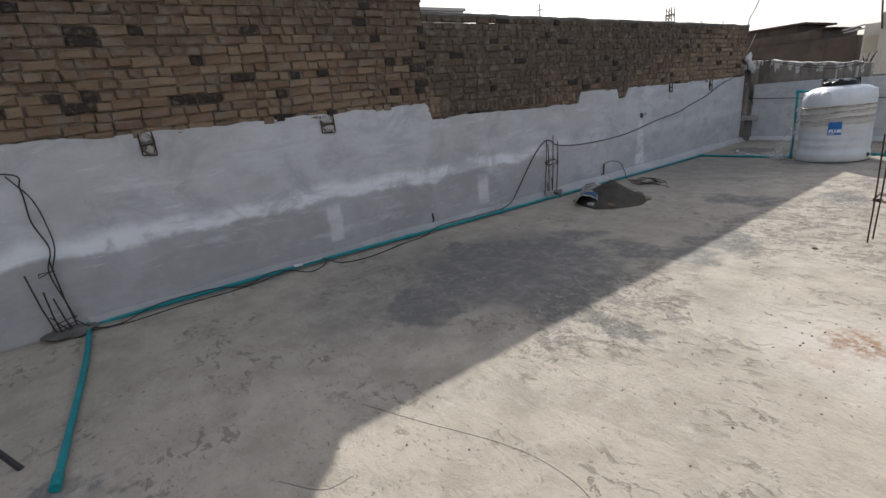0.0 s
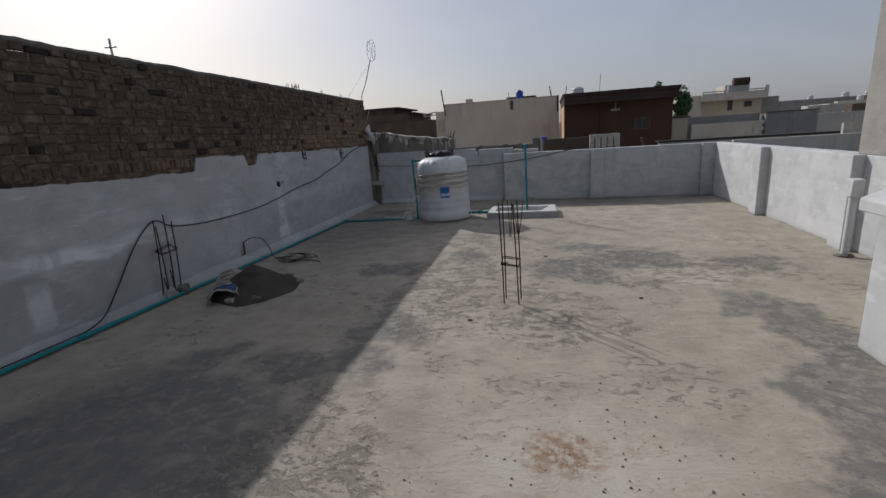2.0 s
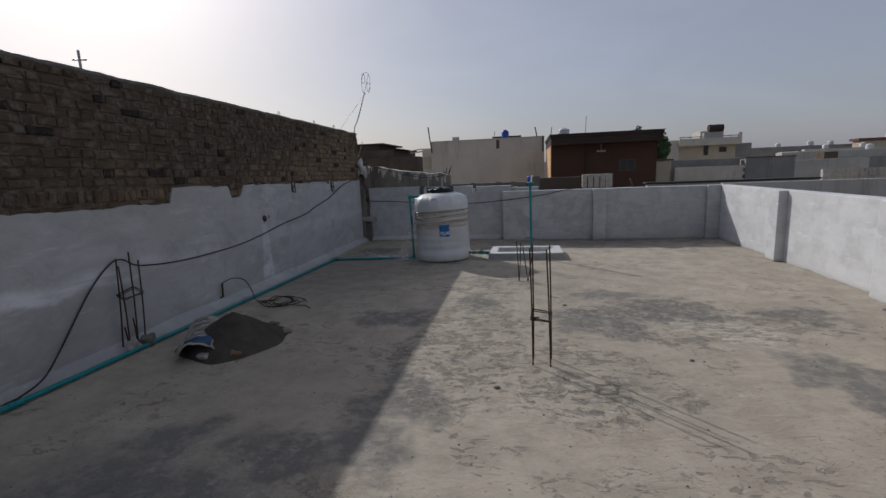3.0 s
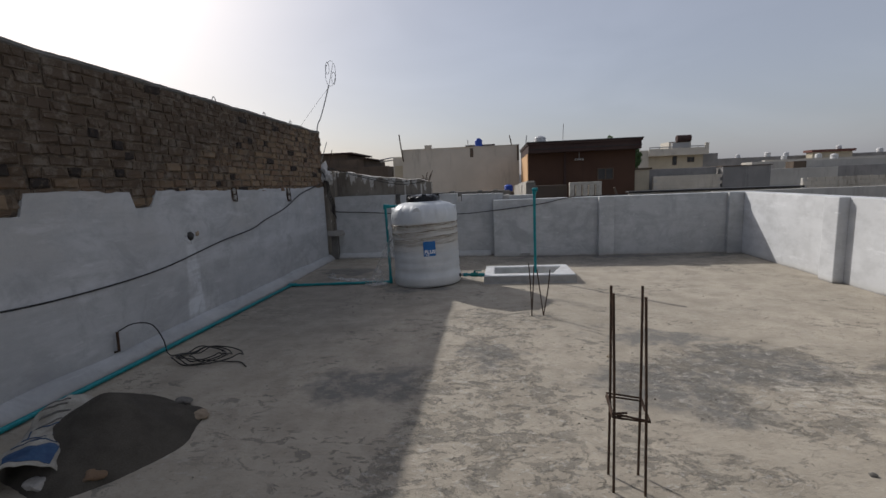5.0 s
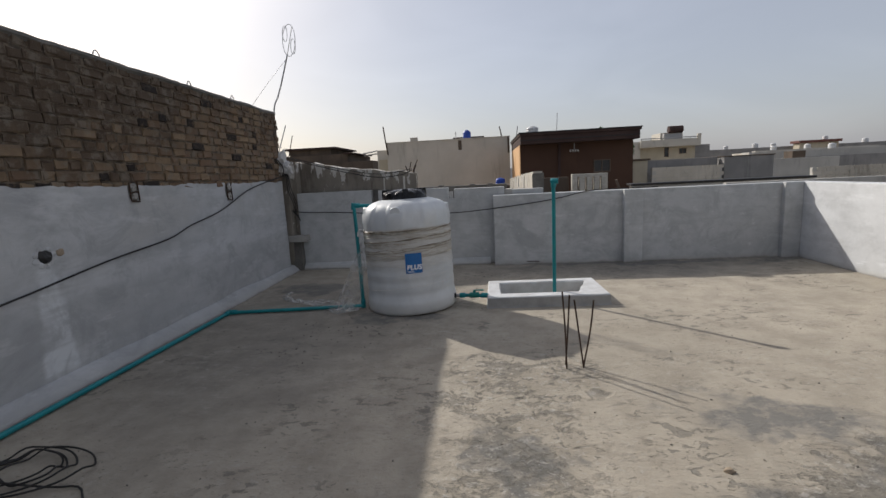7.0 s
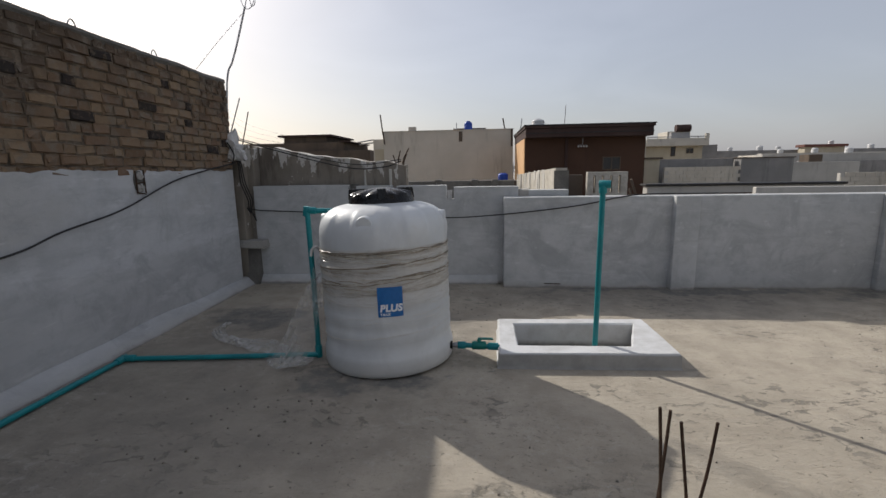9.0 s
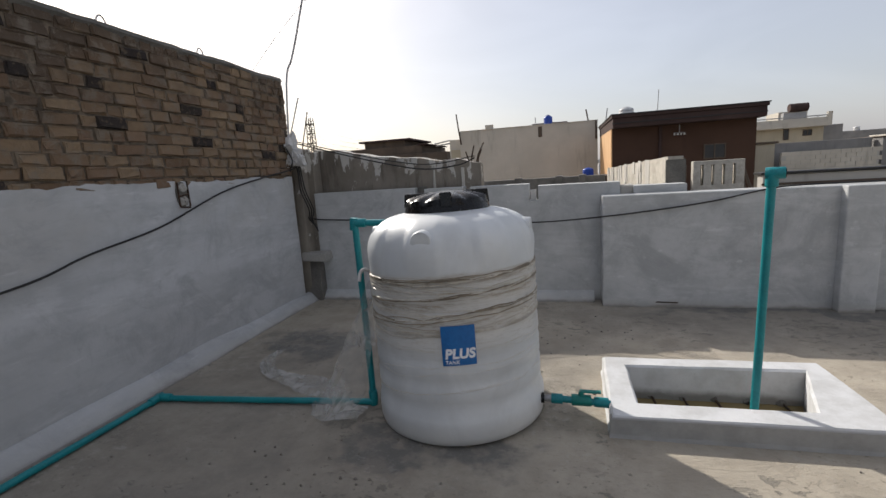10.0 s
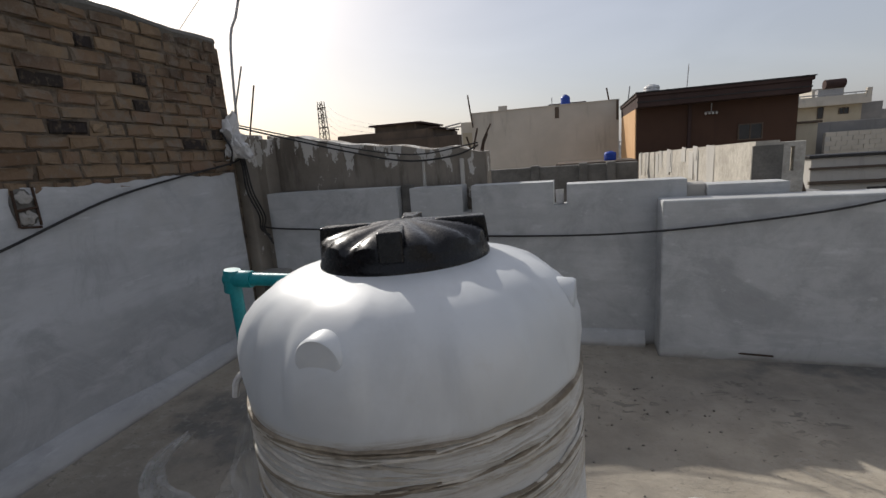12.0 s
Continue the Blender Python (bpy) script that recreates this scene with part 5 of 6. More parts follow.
def film_sheet(parent, name, pts, widths, seed):
    line = smooth_line(pts, 6)
    bm = bmesh.new()
    o = Vector(parent.location)
    rows = []
    for i, p in enumerate(line):
        d = (line[min(i + 1, len(line) - 1)] - line[max(i - 1, 0)]).normalized()
        side = d.cross((0, 0, 1)) if abs(d.z) < 0.7 else Vector((0.92, 0.38, 0))
        side.normalize()
        w = float(np.interp(i / (len(line) - 1), np.linspace(0, 1, len(widths)), widths))
        row = []
        for j in range(9):
            u = j / 8 * 2 - 1
            bump = 0.035 * noise.noise(Vector((i * 0.45, u * 3.0, seed * 5))) + 0.03 * abs(math.sin(u * 6 + seed + i * 0.1)) * (1 - abs(u) * 0.4)
            q = p + side * (u * w * (1 + 0.25 * noise.noise(Vector((i * 0.3, seed, 0)))))
            if abs(d.z) < 0.7:
                q.z = max(0.004, q.z - 0.02 + abs(bump))
            else:
                q += Vector((0.3, -1, 0)).normalized() * bump
                q.z = max(0.004, q.z)
            row.append(bm.verts.new(q - o))
        rows.append(row)
    for a, b in zip(rows, rows[1:]):
        for j in range(8):
            bm.faces.new((a[j], a[j + 1], b[j + 1], b[j]))
    ob = part(name, bm, M_FILM, parent, smooth=True)


def curved(r, a0, a1, z0, z1):
    bm = bmesh.new()
    n = 14
    cols = []
    for i in range(n + 1):
        a = a0 + (a1 - a0) * i / n
        cols.append([bm.verts.new((q * math.cos(a), q * math.sin(a), z)) for q, z in ((r, z0), (r, z1), (r - 0.004, z1), (r - 0.004, z0))])
    for p, q in zip(cols, cols[1:]):
        for j in range(4):
            bm.faces.new((p[j], q[j], q[(j + 1) % 4], p[(j + 1) % 4]))
    bm.faces.new(cols[0][::-1])
    bm.faces.new(cols[-1])
    return bm


def lid_mesh():
    bm = bmesh.new()
    seg = 96
    rings = []
    for r, z, fl in ((0.246, 1.244, 0), (0.2565, 1.246, 0), (0.2565, 1.256, 0), (0.2525, 1.262, 0), (0.250, 1.29, 0.3), (0.245, 1.318, 1), (0.228, 1.331, 1), (0.18, 1.343, 0.9), (0.12, 1.352, 0.6), (0.05, 1.358, 0.2), (0.02, 1.359, 0)):
        ring = []
        for k in range(seg):
            a = 2 * math.pi * k / seg
            f = abs(math.sin(6 * (a - radians(13)))) ** 0.7
            ring.append(bm.verts.new((r * math.cos(a), r * math.sin(a), z - 0.030 * fl * (1 - f) * (r / 0.25))))
        rings.append(ring)
    for a, b in zip(rings, rings[1:]):
        for k in range(seg):
            bm.faces.new((a[k], a[(k + 1) % seg], b[(k + 1) % seg], b[k]))
    bm.faces.new(rings[-1])
    bm.faces.new(rings[0][::-1])
    return bm


def fitting(parent, name, a, b, r, material, label=""):
    o = Vector(parent.location)
    bm = bmesh.new()
    a, b = Vector(a) - o, Vector(b) - o
    d = (b - a)
    tube(bm, [a, a + d * 0.04, a + d * 0.96, b], r, 14, radii=[r * 0.93, r, r, r * 0.93])
    return part(name, bm, material, parent, label, smooth=True)


def build_pipes():
    r = 0.021
    z = 0.026
    t = thing("supply_pipe", "teal plastic water pipe lying along the wall foot", "pipe", (0.24, 2.5, 0.0))
    o = Vector(t.location)
    line = [(0.02, -2.86, z), (0.07, -1.6, 0.045), (0.095, -0.3, 0.045), (0.145, 1.2, 0.036), (0.18, 2.8, 0.030), (0.215, 4.2, z), (0.245, 5.8, z), (0.27, 7.78, z)]
    bm = bmesh.new()
    tube(bm, [p - o for p in smooth_line(line, 5)], r, 12)
    part("long_run", bm, M_TEAL, t, smooth=True)
    bm = bmesh.new()
    tube(bm, [p - o for p in smooth_line([(0.02, -2.86, z), (0.9, -2.87, z), (2.36, -2.95, z)], 4)], r, 12)
    part("cross_run", bm, M_TEAL, t, smooth=True)
    bm = bmesh.new()
    tube(bm, [Vector(p) - o for p in ((0.27, 7.81, z), (1.0, 7.88, z), (1.83, 7.97, z))], r, 12)
    part("tank_run", bm, M_TEAL, t, smooth=True)
    bm = bmesh.new()
    tube(bm, [Vector(p) - o for p in ((1.83, 7.985, z), (1.82, 8.0, 0.6), (1.80, 8.02, 1.195))], r, 12)
    part("riser", bm, M_TEAL, t, smooth=True)
    bm = bmesh.new()
    tube(bm, [Vector(p) - o for p in ((1.80, 8.02, 1.195), (2.05, 8.04, 1.185))], r, 12)
    part("inlet", bm, M_TEAL, t, smooth=True)
    for a, b in (((0.02, -2.93, z + 0.003), (0.02, -2.80, z + 0.003)), ((-0.03, -2.86, z + 0.004), (0.09, -2.86, z + 0.004)), ((0.27, 7.73, z + 0.003), (0.27, 7.84, z + 0.003)),
                 ((0.25, 7.81, z + 0.004), (0.36, 7.82, z + 0.004)), ((1.79, 8.02, 1.15), (1.80, 8.02, 1.225)), ((1.775, 8.02, 1.195), (1.87, 8.025, 1.192)),
                 ((0.122, 0.5, 0.040), (0.126, 0.62, 0.039)), ((1.83, 7.985, 0.0), (1.83, 7.985, 0.10)), ((2.28, -2.945, z + 0.003), (2.40, -2.952, z + 0.003)), ((0.165, 2.1, 0.033), (0.167, 2.2, 0.033))):
        fitting(t, "coupling", a, b, 0.028, M_TEAL)
    # outlet with valve
    t = thing("outlet_pipe", "teal outlet pipe with a lever valve between tank and basin", "pipe", (3.1, 8.0, 0.0))
    fitting(t, "tank_flange", (2.885, 8.0, 0.113), (2.925, 8.0, 0.113), 0.031, M_LID, "black flange")
    fitting(t, "nipple", (2.925, 8.0, 0.113), (2.975, 8.0, 0.113), 0.02, M_STEEL, "metal nipple")
    fitting(t, "coupling", (2.965, 8.0, 0.113), (3.03, 8.0, 0.113), 0.029, M_TEAL)
    fitting(t, "run", (3.02, 8.0, 0.113), (3.32, 8.0, 0.100), 0.02, M_TEAL)
    fitting(t, "valve_body", (3.08, 8.0, 0.113), (3.19, 8.0, 0.113), 0.033, M_TEAL_DARK, "dark green valve")
    fitting(t, "valve_stem", (3.135, 8.0, 0.13), (3.135, 8.0, 0.165), 0.016, M_TEAL_DARK)
    bm = bmesh.new()
    box(bm, (0.025, -0.016, 0.163), (0.145, 0.016, 0.175), 0.005)
    part("lever", bm, M_TEAL_DARK, t, "dark green lever")
    fitting(t, "coupling", (3.205, 8.0, 0.108), (3.285, 8.0, 0.104), 0.029, M_TEAL)
    # pipe in the basin and vent
    t = thing("vent_pipe", "upright teal vent pipe with a tee rising out of the basin", "pipe", (4.06, 8.10, -0.13))
    fitting(t, "lower_run", (3.47, 8.10, -0.075), (4.06, 8.12, -0.085), 0.017, M_TEAL)
    fitting(t, "riser", (4.06, 8.12, -0.12), (4.045, 8.02, 1.34), 0.021, M_TEAL)
    fitting(t, "foot_elbow", (4.06, 8.12, -0.125), (4.06, 8.118, -0.03), 0.028, M_TEAL)
    fitting(t, "tee", (4.046, 8.022, 1.30), (4.045, 8.018, 1.385), 0.029, M_TEAL)
    fitting(t, "tee_mouth", (4.018, 8.03, 1.365), (4.095, 7.998, 1.365), 0.029, M_TEAL)
    bm = bmesh.new()
    tube(bm, [Vector((4.094, 7.9985, 1.365)) - Vector(t.location), Vector((4.097, 7.9975, 1.365)) - Vector(t.location)], 0.022, 14)
    part("opening", bm, M_LID, t, "dark open end")
    # dark stub of a pipe near the west wall
    pole("cable_stub", smooth_line([(1.78, -3.42, 0.36), (1.93, -3.24, 0.16), (2.03, -3.13, -0.004)], 5), 0.018, M_CABLE, "dark plastic conduit stub rising from the floor", "conduit")


def build_basin():
    bm = bmesh.new()
    x0, x1, y0, y1 = 3.32, 4.64, 7.86, 8.69
    a, b, c, d = PIT
    outer = [(x0 - 0.04, y0 - 0.035), (x1 - 0.01, y0), (x1 - 0.03, y1 - 0.02), (x0 - 0.02, y1 - 0.055)]
    inner = [(a - 0.015, c - 0.02), (b - 0.19, c), (b - 0.02, d - 0.025), (a - 0.015, d - 0.055)]
    top = 0.122
    rng = random.Random(2)

    def ring(pts, z, j=0.004):
        out = []
        for i in range(4):
            p, q = pts[i], pts[(i + 1) % 4]
            for k in range(8):
                f = k / 8
                out.append(bm.verts.new((p[0] + (q[0] - p[0]) * f + rng.uniform(-j, j), p[1] + (q[1] - p[1]) * f + rng.uniform(-j, j), z + rng.uniform(-j, j) * 0.6)))
        return out

    shr = lambda pts, e: [(p[0] + e * sx, p[1] + e * sy) for p, (sx, sy) in zip(pts, ((1, 1), (-1, 1), (-1, -1), (1, -1)))]
    rings = [ring(shr(outer, -0.012), -0.005, 0.003), ring(outer, 0.02), ring(shr(outer, 0.002), top - 0.016), ring(shr(outer, 0.016), top, 0.003),
             ring(shr(inner, -0.012), top, 0.003), ring(inner, top - 0.012), ring(inner, 0.0, 0.003), ring(inner, -0.16, 0.003)]
    for p, q in zip(rings, rings[1:]):
        n = len(p)
        for k in range(n):
            bm.faces.new((p[k], p[(k + 1) % n], q[(k + 1) % n], q[k]))
    bm.faces.new(rings[-1])
    bas = thing("basin", "low whitewashed cement basin holding murky water", "basin", (4.0, 8.27, 0.0))
    bmesh.ops.translate(bm, verts=bm.verts, vec=(-4.0, -8.27, 0))
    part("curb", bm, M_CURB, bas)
    bm = bmesh.new()
    box(bm, (a + 0.006 - 4.0, c + 0.006 - 8.27, -0.158), (b - 0.006 - 4.0, d - 0.006 - 8.27, -0.112))
    part("water", bm, M_WATER, bas, "murky brown water")
    for k in range(5):
        x = 3.60 + 0.19 * k
        pole("steel_bar", [(x, d - 0.01, -0.096), (x + 0.05, c + 0.01, -0.108)], 0.007, M_RUSTY, "rusty bar lying across the basin bottom", "reinforcement bar", "bars across the basin")
        bm = bmesh.new()
        lump(bm, (x, d - 0.03, -0.10), (0.03, 0.025, 0.022), 0.5, 2, k)
        tagged(finish("mortar_lump", bm, M_CEMENT_DARK, None, True), "dark lump of mortar at a bar end in the basin", "rubble")


def rebar(t, pts, r=0.006, name="bar", seg=7):
    o = Vector(t.location)
    bm = bmesh.new()
    tube(bm, [Vector(p) - o for p in pts], r, seg)
    return part(name, bm, M_RUSTY, t, smooth=True)


def stirrup(t, pts, r=0.004):
    pts = [Vector(p) for p in pts]
    rebar(t, pts + [pts[0], pts[0] + (pts[1] - pts[0]) * 0.35 + Vector((0.01, 0.01, 0.012))], r, "stirrup", 6)


def build_rebar():
    t = thing("column_cage", "four rusty reinforcement bars with one stirrup standing in the roof", "reinforcement cage", (4.12, 3.37, 0.0))
    tops = [(4.028, 3.396, 1.015), (4.168, 3.378, 1.015), (4.006, 3.262, 1.01), (4.137, 3.228, 1.0)]
    foot = [(4.035, 3.425, -0.01), (4.185, 3.43, -0.01), (4.028, 3.285, -0.01), (4.172, 3.268, -0.01)]
    for a, b in zip(foot, tops):
        m = [(a[k] + b[k]) / 2 + (0.004 if k < 2 else 0) for k in range(3)]
        rebar(t, smooth_line([a, m, b], 4), 0.0065)
    stirrup(t, [(4.012, 3.265, 0.425), (4.175, 3.245, 0.400), (4.19, 3.425, 0.425), (4.022, 3.43, 0.448)], 0.0055)
    stirrup(t, [(4.010, 3.262, 0.408), (4.178, 3.250, 0.392), (4.185, 3.422, 0.412), (4.018, 3.428, 0.432)], 0.005)
    t = thing("bent_cage", "four bent rusty reinforcement bars standing in the roof", "reinforcement cage", (3.93, 6.25, 0.0))
    for a, b, c in (((3.86, 6.22, -0.01), (3.85, 6.22, 0.30), (3.83, 6.22, 0.60)), ((3.865, 6.30, -0.01), (3.88, 6.28, 0.3), (3.89, 6.27, 0.56)),
                    ((3.99, 6.24, -0.01), (3.955, 6.24, 0.26), (3.92, 6.24, 0.53)), ((3.99, 6.26, -0.01), (4.04, 6.26, 0.28), (4.065, 6.26, 0.52))):
        rebar(t, smooth_line([a, b, c], 4), 0.0065)
    # cage in the west wall
    t = thing("wall_cage", "rusty reinforcement bars with a stirrup in front of the wall", "reinforcement cage", (0.09, 3.35, 0.0))
    for dx, dy, lean, top in ((0.06, 3.21, -0.08, 0.93), (0.14, 3.22, -0.01, 0.87), (0.07, 3.38, -0.05, 0.97), (0.12, 3.42, -0.06, 0.88), (0.13, 3.31, 0.0, 0.33), (0.10, 3.24, 0.01, 0.26)):
        rebar(t, smooth_line([(dx, dy, -0.01), (dx + 0.01, dy - lean * 0.5, top / 2), (dx, dy - lean, top)], 4), 0.0075)
    stirrup(t, [(0.055, 3.24, 0.58), (0.145, 3.23, 0.53), (0.14, 3.47, 0.56), (0.065, 3.43, 0.62)], 0.006)
    stirrup(t, [(0.052, 3.25, 0.56), (0.148, 3.24, 0.55), (0.143, 3.46, 0.54), (0.06, 3.44, 0.60)], 0.005)
    for k, (cx, cy, cr) in enumerate(((0.05, -0.10, 0.075), (0.055, 0.06, 0.09))):
        bm = bmesh.new()
        lump(bm, (cx, cy, 0.05), (cr * 0.8, cr, 0.075), 0.6, 3, 31 + k)
        part("broken_mortar", bm, M_CEMENT if k == 0 else M_CEMENT_DARK, t, "rough broken mortar foot")
    t = thing("wall_cage", "rusty leaning reinforcement bars at the wall foot", "reinforcement cage", (0.0, -3.0, 0.0))
    for a, b in (((0.05, -3.08, -0.01), (0.05, -3.15, 0.62)), ((0.10, -3.04, -0.01), (0.08, -3.07, 0.45)), ((0.06, -2.93, -0.01), (0.05, -2.96, 0.70)), ((0.12, -2.95, -0.01), (0.10, -3.02, 0.38))):
        rebar(t, [a, ((a[0] + b[0]) / 2, (a[1] + b[1]) / 2 - 0.01, (a[2] + b[2]) / 2), b], 0.0065)
    stirrup(t, [(0.03, -3.10, 0.12), (0.13, -3.10, 0.11), (0.13, -2.92, 0.14), (0.03, -2.92, 0.16)])
    stirrup(t, [(0.03, -3.06, 0.60), (0.09, -3.06, 0.58), (0.09, -2.95, 0.62), (0.03, -2.95, 0.60)])
    bm = bmesh.new()
    lump(bm, (0.04, 0.0, 0.02), (0.16, 0.18, 0.06), 0.6, 3, 9)
    part("broken_mortar", bm, M_CEMENT_DARK, t, "rough broken mortar foot")
    # small stubs
    pole("steel_stub", [(0.0, 1.04, 0.11), (0.05, 1.02, 0.13), (0.05, 1.01, 0.24)], 0.012, M_RUSTY, "short rusty bent bar at the wall foot", "reinforcement bar")
    pole("steel_stub", [(0.0, 4.77, 0.12), (0.05, 4.77, 0.13), (0.05, 4.78, 0.31)], 0.013, M_RUSTY, "short rusty bar at the wall foot", "reinforcement bar")
    pole("steel_stub", [(3.92, 10.21, 0.05), (4.0, 10.185, 0.055), (4.13, 10.17, 0.055)], 0.007, M_RUSTY, "rusty bar sticking out of the parapet foot", "reinforcement bar")
    pole("steel_stub", [(-0.21, 10.45, 1.7), (-0.12, 10.45, 1.98), (0.05, 10.45, 2.43)], 0.008, M_STEEL, "thin upright rod behind the corner", "rod")
    pole("steel_stub", [(0.0, 10.45, 1.7), (0.05, 10.45, 1.91), (0.15, 10.45, 2.26)], 0.007, M_RUSTY, "thin upright rod behind the corner", "rod")
    for k, (x, y, dx, h) in enumerate(((2.02, 10.75, 0.05, 0.19), (2.06, 10.78, 0.12, 0.22), (2.10, 10.72, 0.06, 0.14), (2.0, 10.8, -0.04, 0.13))):
        pole("steel_stub", [(x, y, 1.45), (x + dx * 0.4, y, 1.55 + h * 0.4), (x + dx, y, 1.55 + h)], 0.008, M_RUSTY, "rusty bent bar on top of the peeling wall", "reinforcement bar", "bars on the peeling wall")
    # hooks on the wall top
    for y in (8.2, 9.13, 6.9):
        t = pole("lifting_hook", smooth_line([(-0.1, y - 0.03, cap_z(y) - 0.02), (-0.1, y - 0.035, cap_z(y) + 0.05), (-0.1, y, cap_z(y) + 0.09), (-0.1, y + 0.035, cap_z(y) + 0.05), (-0.1, y + 0.03, cap_z(y) - 0.02)], 4), 0.006, M_STEEL, "bent steel loop on the wall top", "hook", "steel loops on the wall top")
    pole("steel_stub", [(-0.15, 3.45, 2.65), (-0.15, 3.45, 2.90)], 0.012, M_STEEL, "short steel stub on the wall top", "rod")
    pole("steel_stub", [(-0.15, 3.38, 2.80), (-0.15, 3.52, 2.83)], 0.010, M_STEEL, "short steel crosspiece on the wall top", "rod")
    # bracket holes framed by bars in the west wall
    for y, z, h, w in ((-2.0, 1.56, 0.19, 0.11), (-0.24, 1.55, 0.18, 0.15), (6.95, 1.48, 0.17, 0.10), (8.57, 1.42, 0.20, 0.10)):
        t = thing("wall_socket", "mortar-filled slot framed by rusty bars in the render", "wall fitting", (0.012, y, z), "sockets in the wall")
        bm = bmesh.new()
        lump(bm, (-0.006, 0, -0.004), (0.014, w / 2 + 0.008, h / 2 + 0.008), 0.35, 3, int(y * 10) + 60)
        part("cavity", bm, M_CEMENT_DARK, t, "dark broken hole")
        for k, (dy, dz) in enumerate(((-0.004, 0.27), (0.006, -0.25))):
            bm = bmesh.new()
            lump(bm, (0.002, dy, dz * h), (0.018, w / 2 - 0.014, h * 0.20), 0.8, 3, int(y * 10) + 80 + k)
            part("filling", bm, M_CEMENT, t, "rough pale mortar filling")
        for a, b in (((0.006, -w / 2, h / 2), (0.010, -w / 2 - 0.005, -h / 2)), ((0.006, w / 2, h / 2 + 0.01), (0.010, w / 2, -h / 2)), ((0.010, -w / 2, -h / 2), (0.010, w / 2, -h / 2 - 0.01)), ((0.010, -w / 2, -0.01), (0.010, w / 2, 0.0))):
            bm = bmesh.new()
            tube(bm, [a, b], 0.007, 6)
            part("bar", bm, M_RUSTY, t)
    t = thing("wall_hole", "broken pipe hole in the render with a pale drip below", "hole", (0.0, 5.98, 1.03))
    bm = bmesh.new()
    lump(bm, (0.004, 0, 0), (0.024, 0.058, 0.050), 0.5, 2, 3)
    part("cavity", bm, M_CABLE, t, "dark cavity")
    bm = bmesh.new()
    lump(bm, (0.0, 0.13, 0.02), (0.016, 0.038, 0.035), 0.5, 2, 6)
    part("cavity", bm, M_STONE, t, "shallow broken patch")
    for k in range(8):
        bm = bmesh.new()
        a = k * 0.785 + 0.3
        lump(bm, (0.0, 0.074 * math.cos(a), 0.064 * math.sin(a)), (0.014, 0.034, 0.028), 0.5, 2, k + 11)
        part("broken_rim", bm, M_WALL_W, t)


def cable(name, pts, r, label, steps=6):
    bm = bmesh.new()
    tube(bm, smooth_line(pts, steps), r, 6)
    return tagged(finish(name, bm, M_CABLE, None, True), label, "cable")


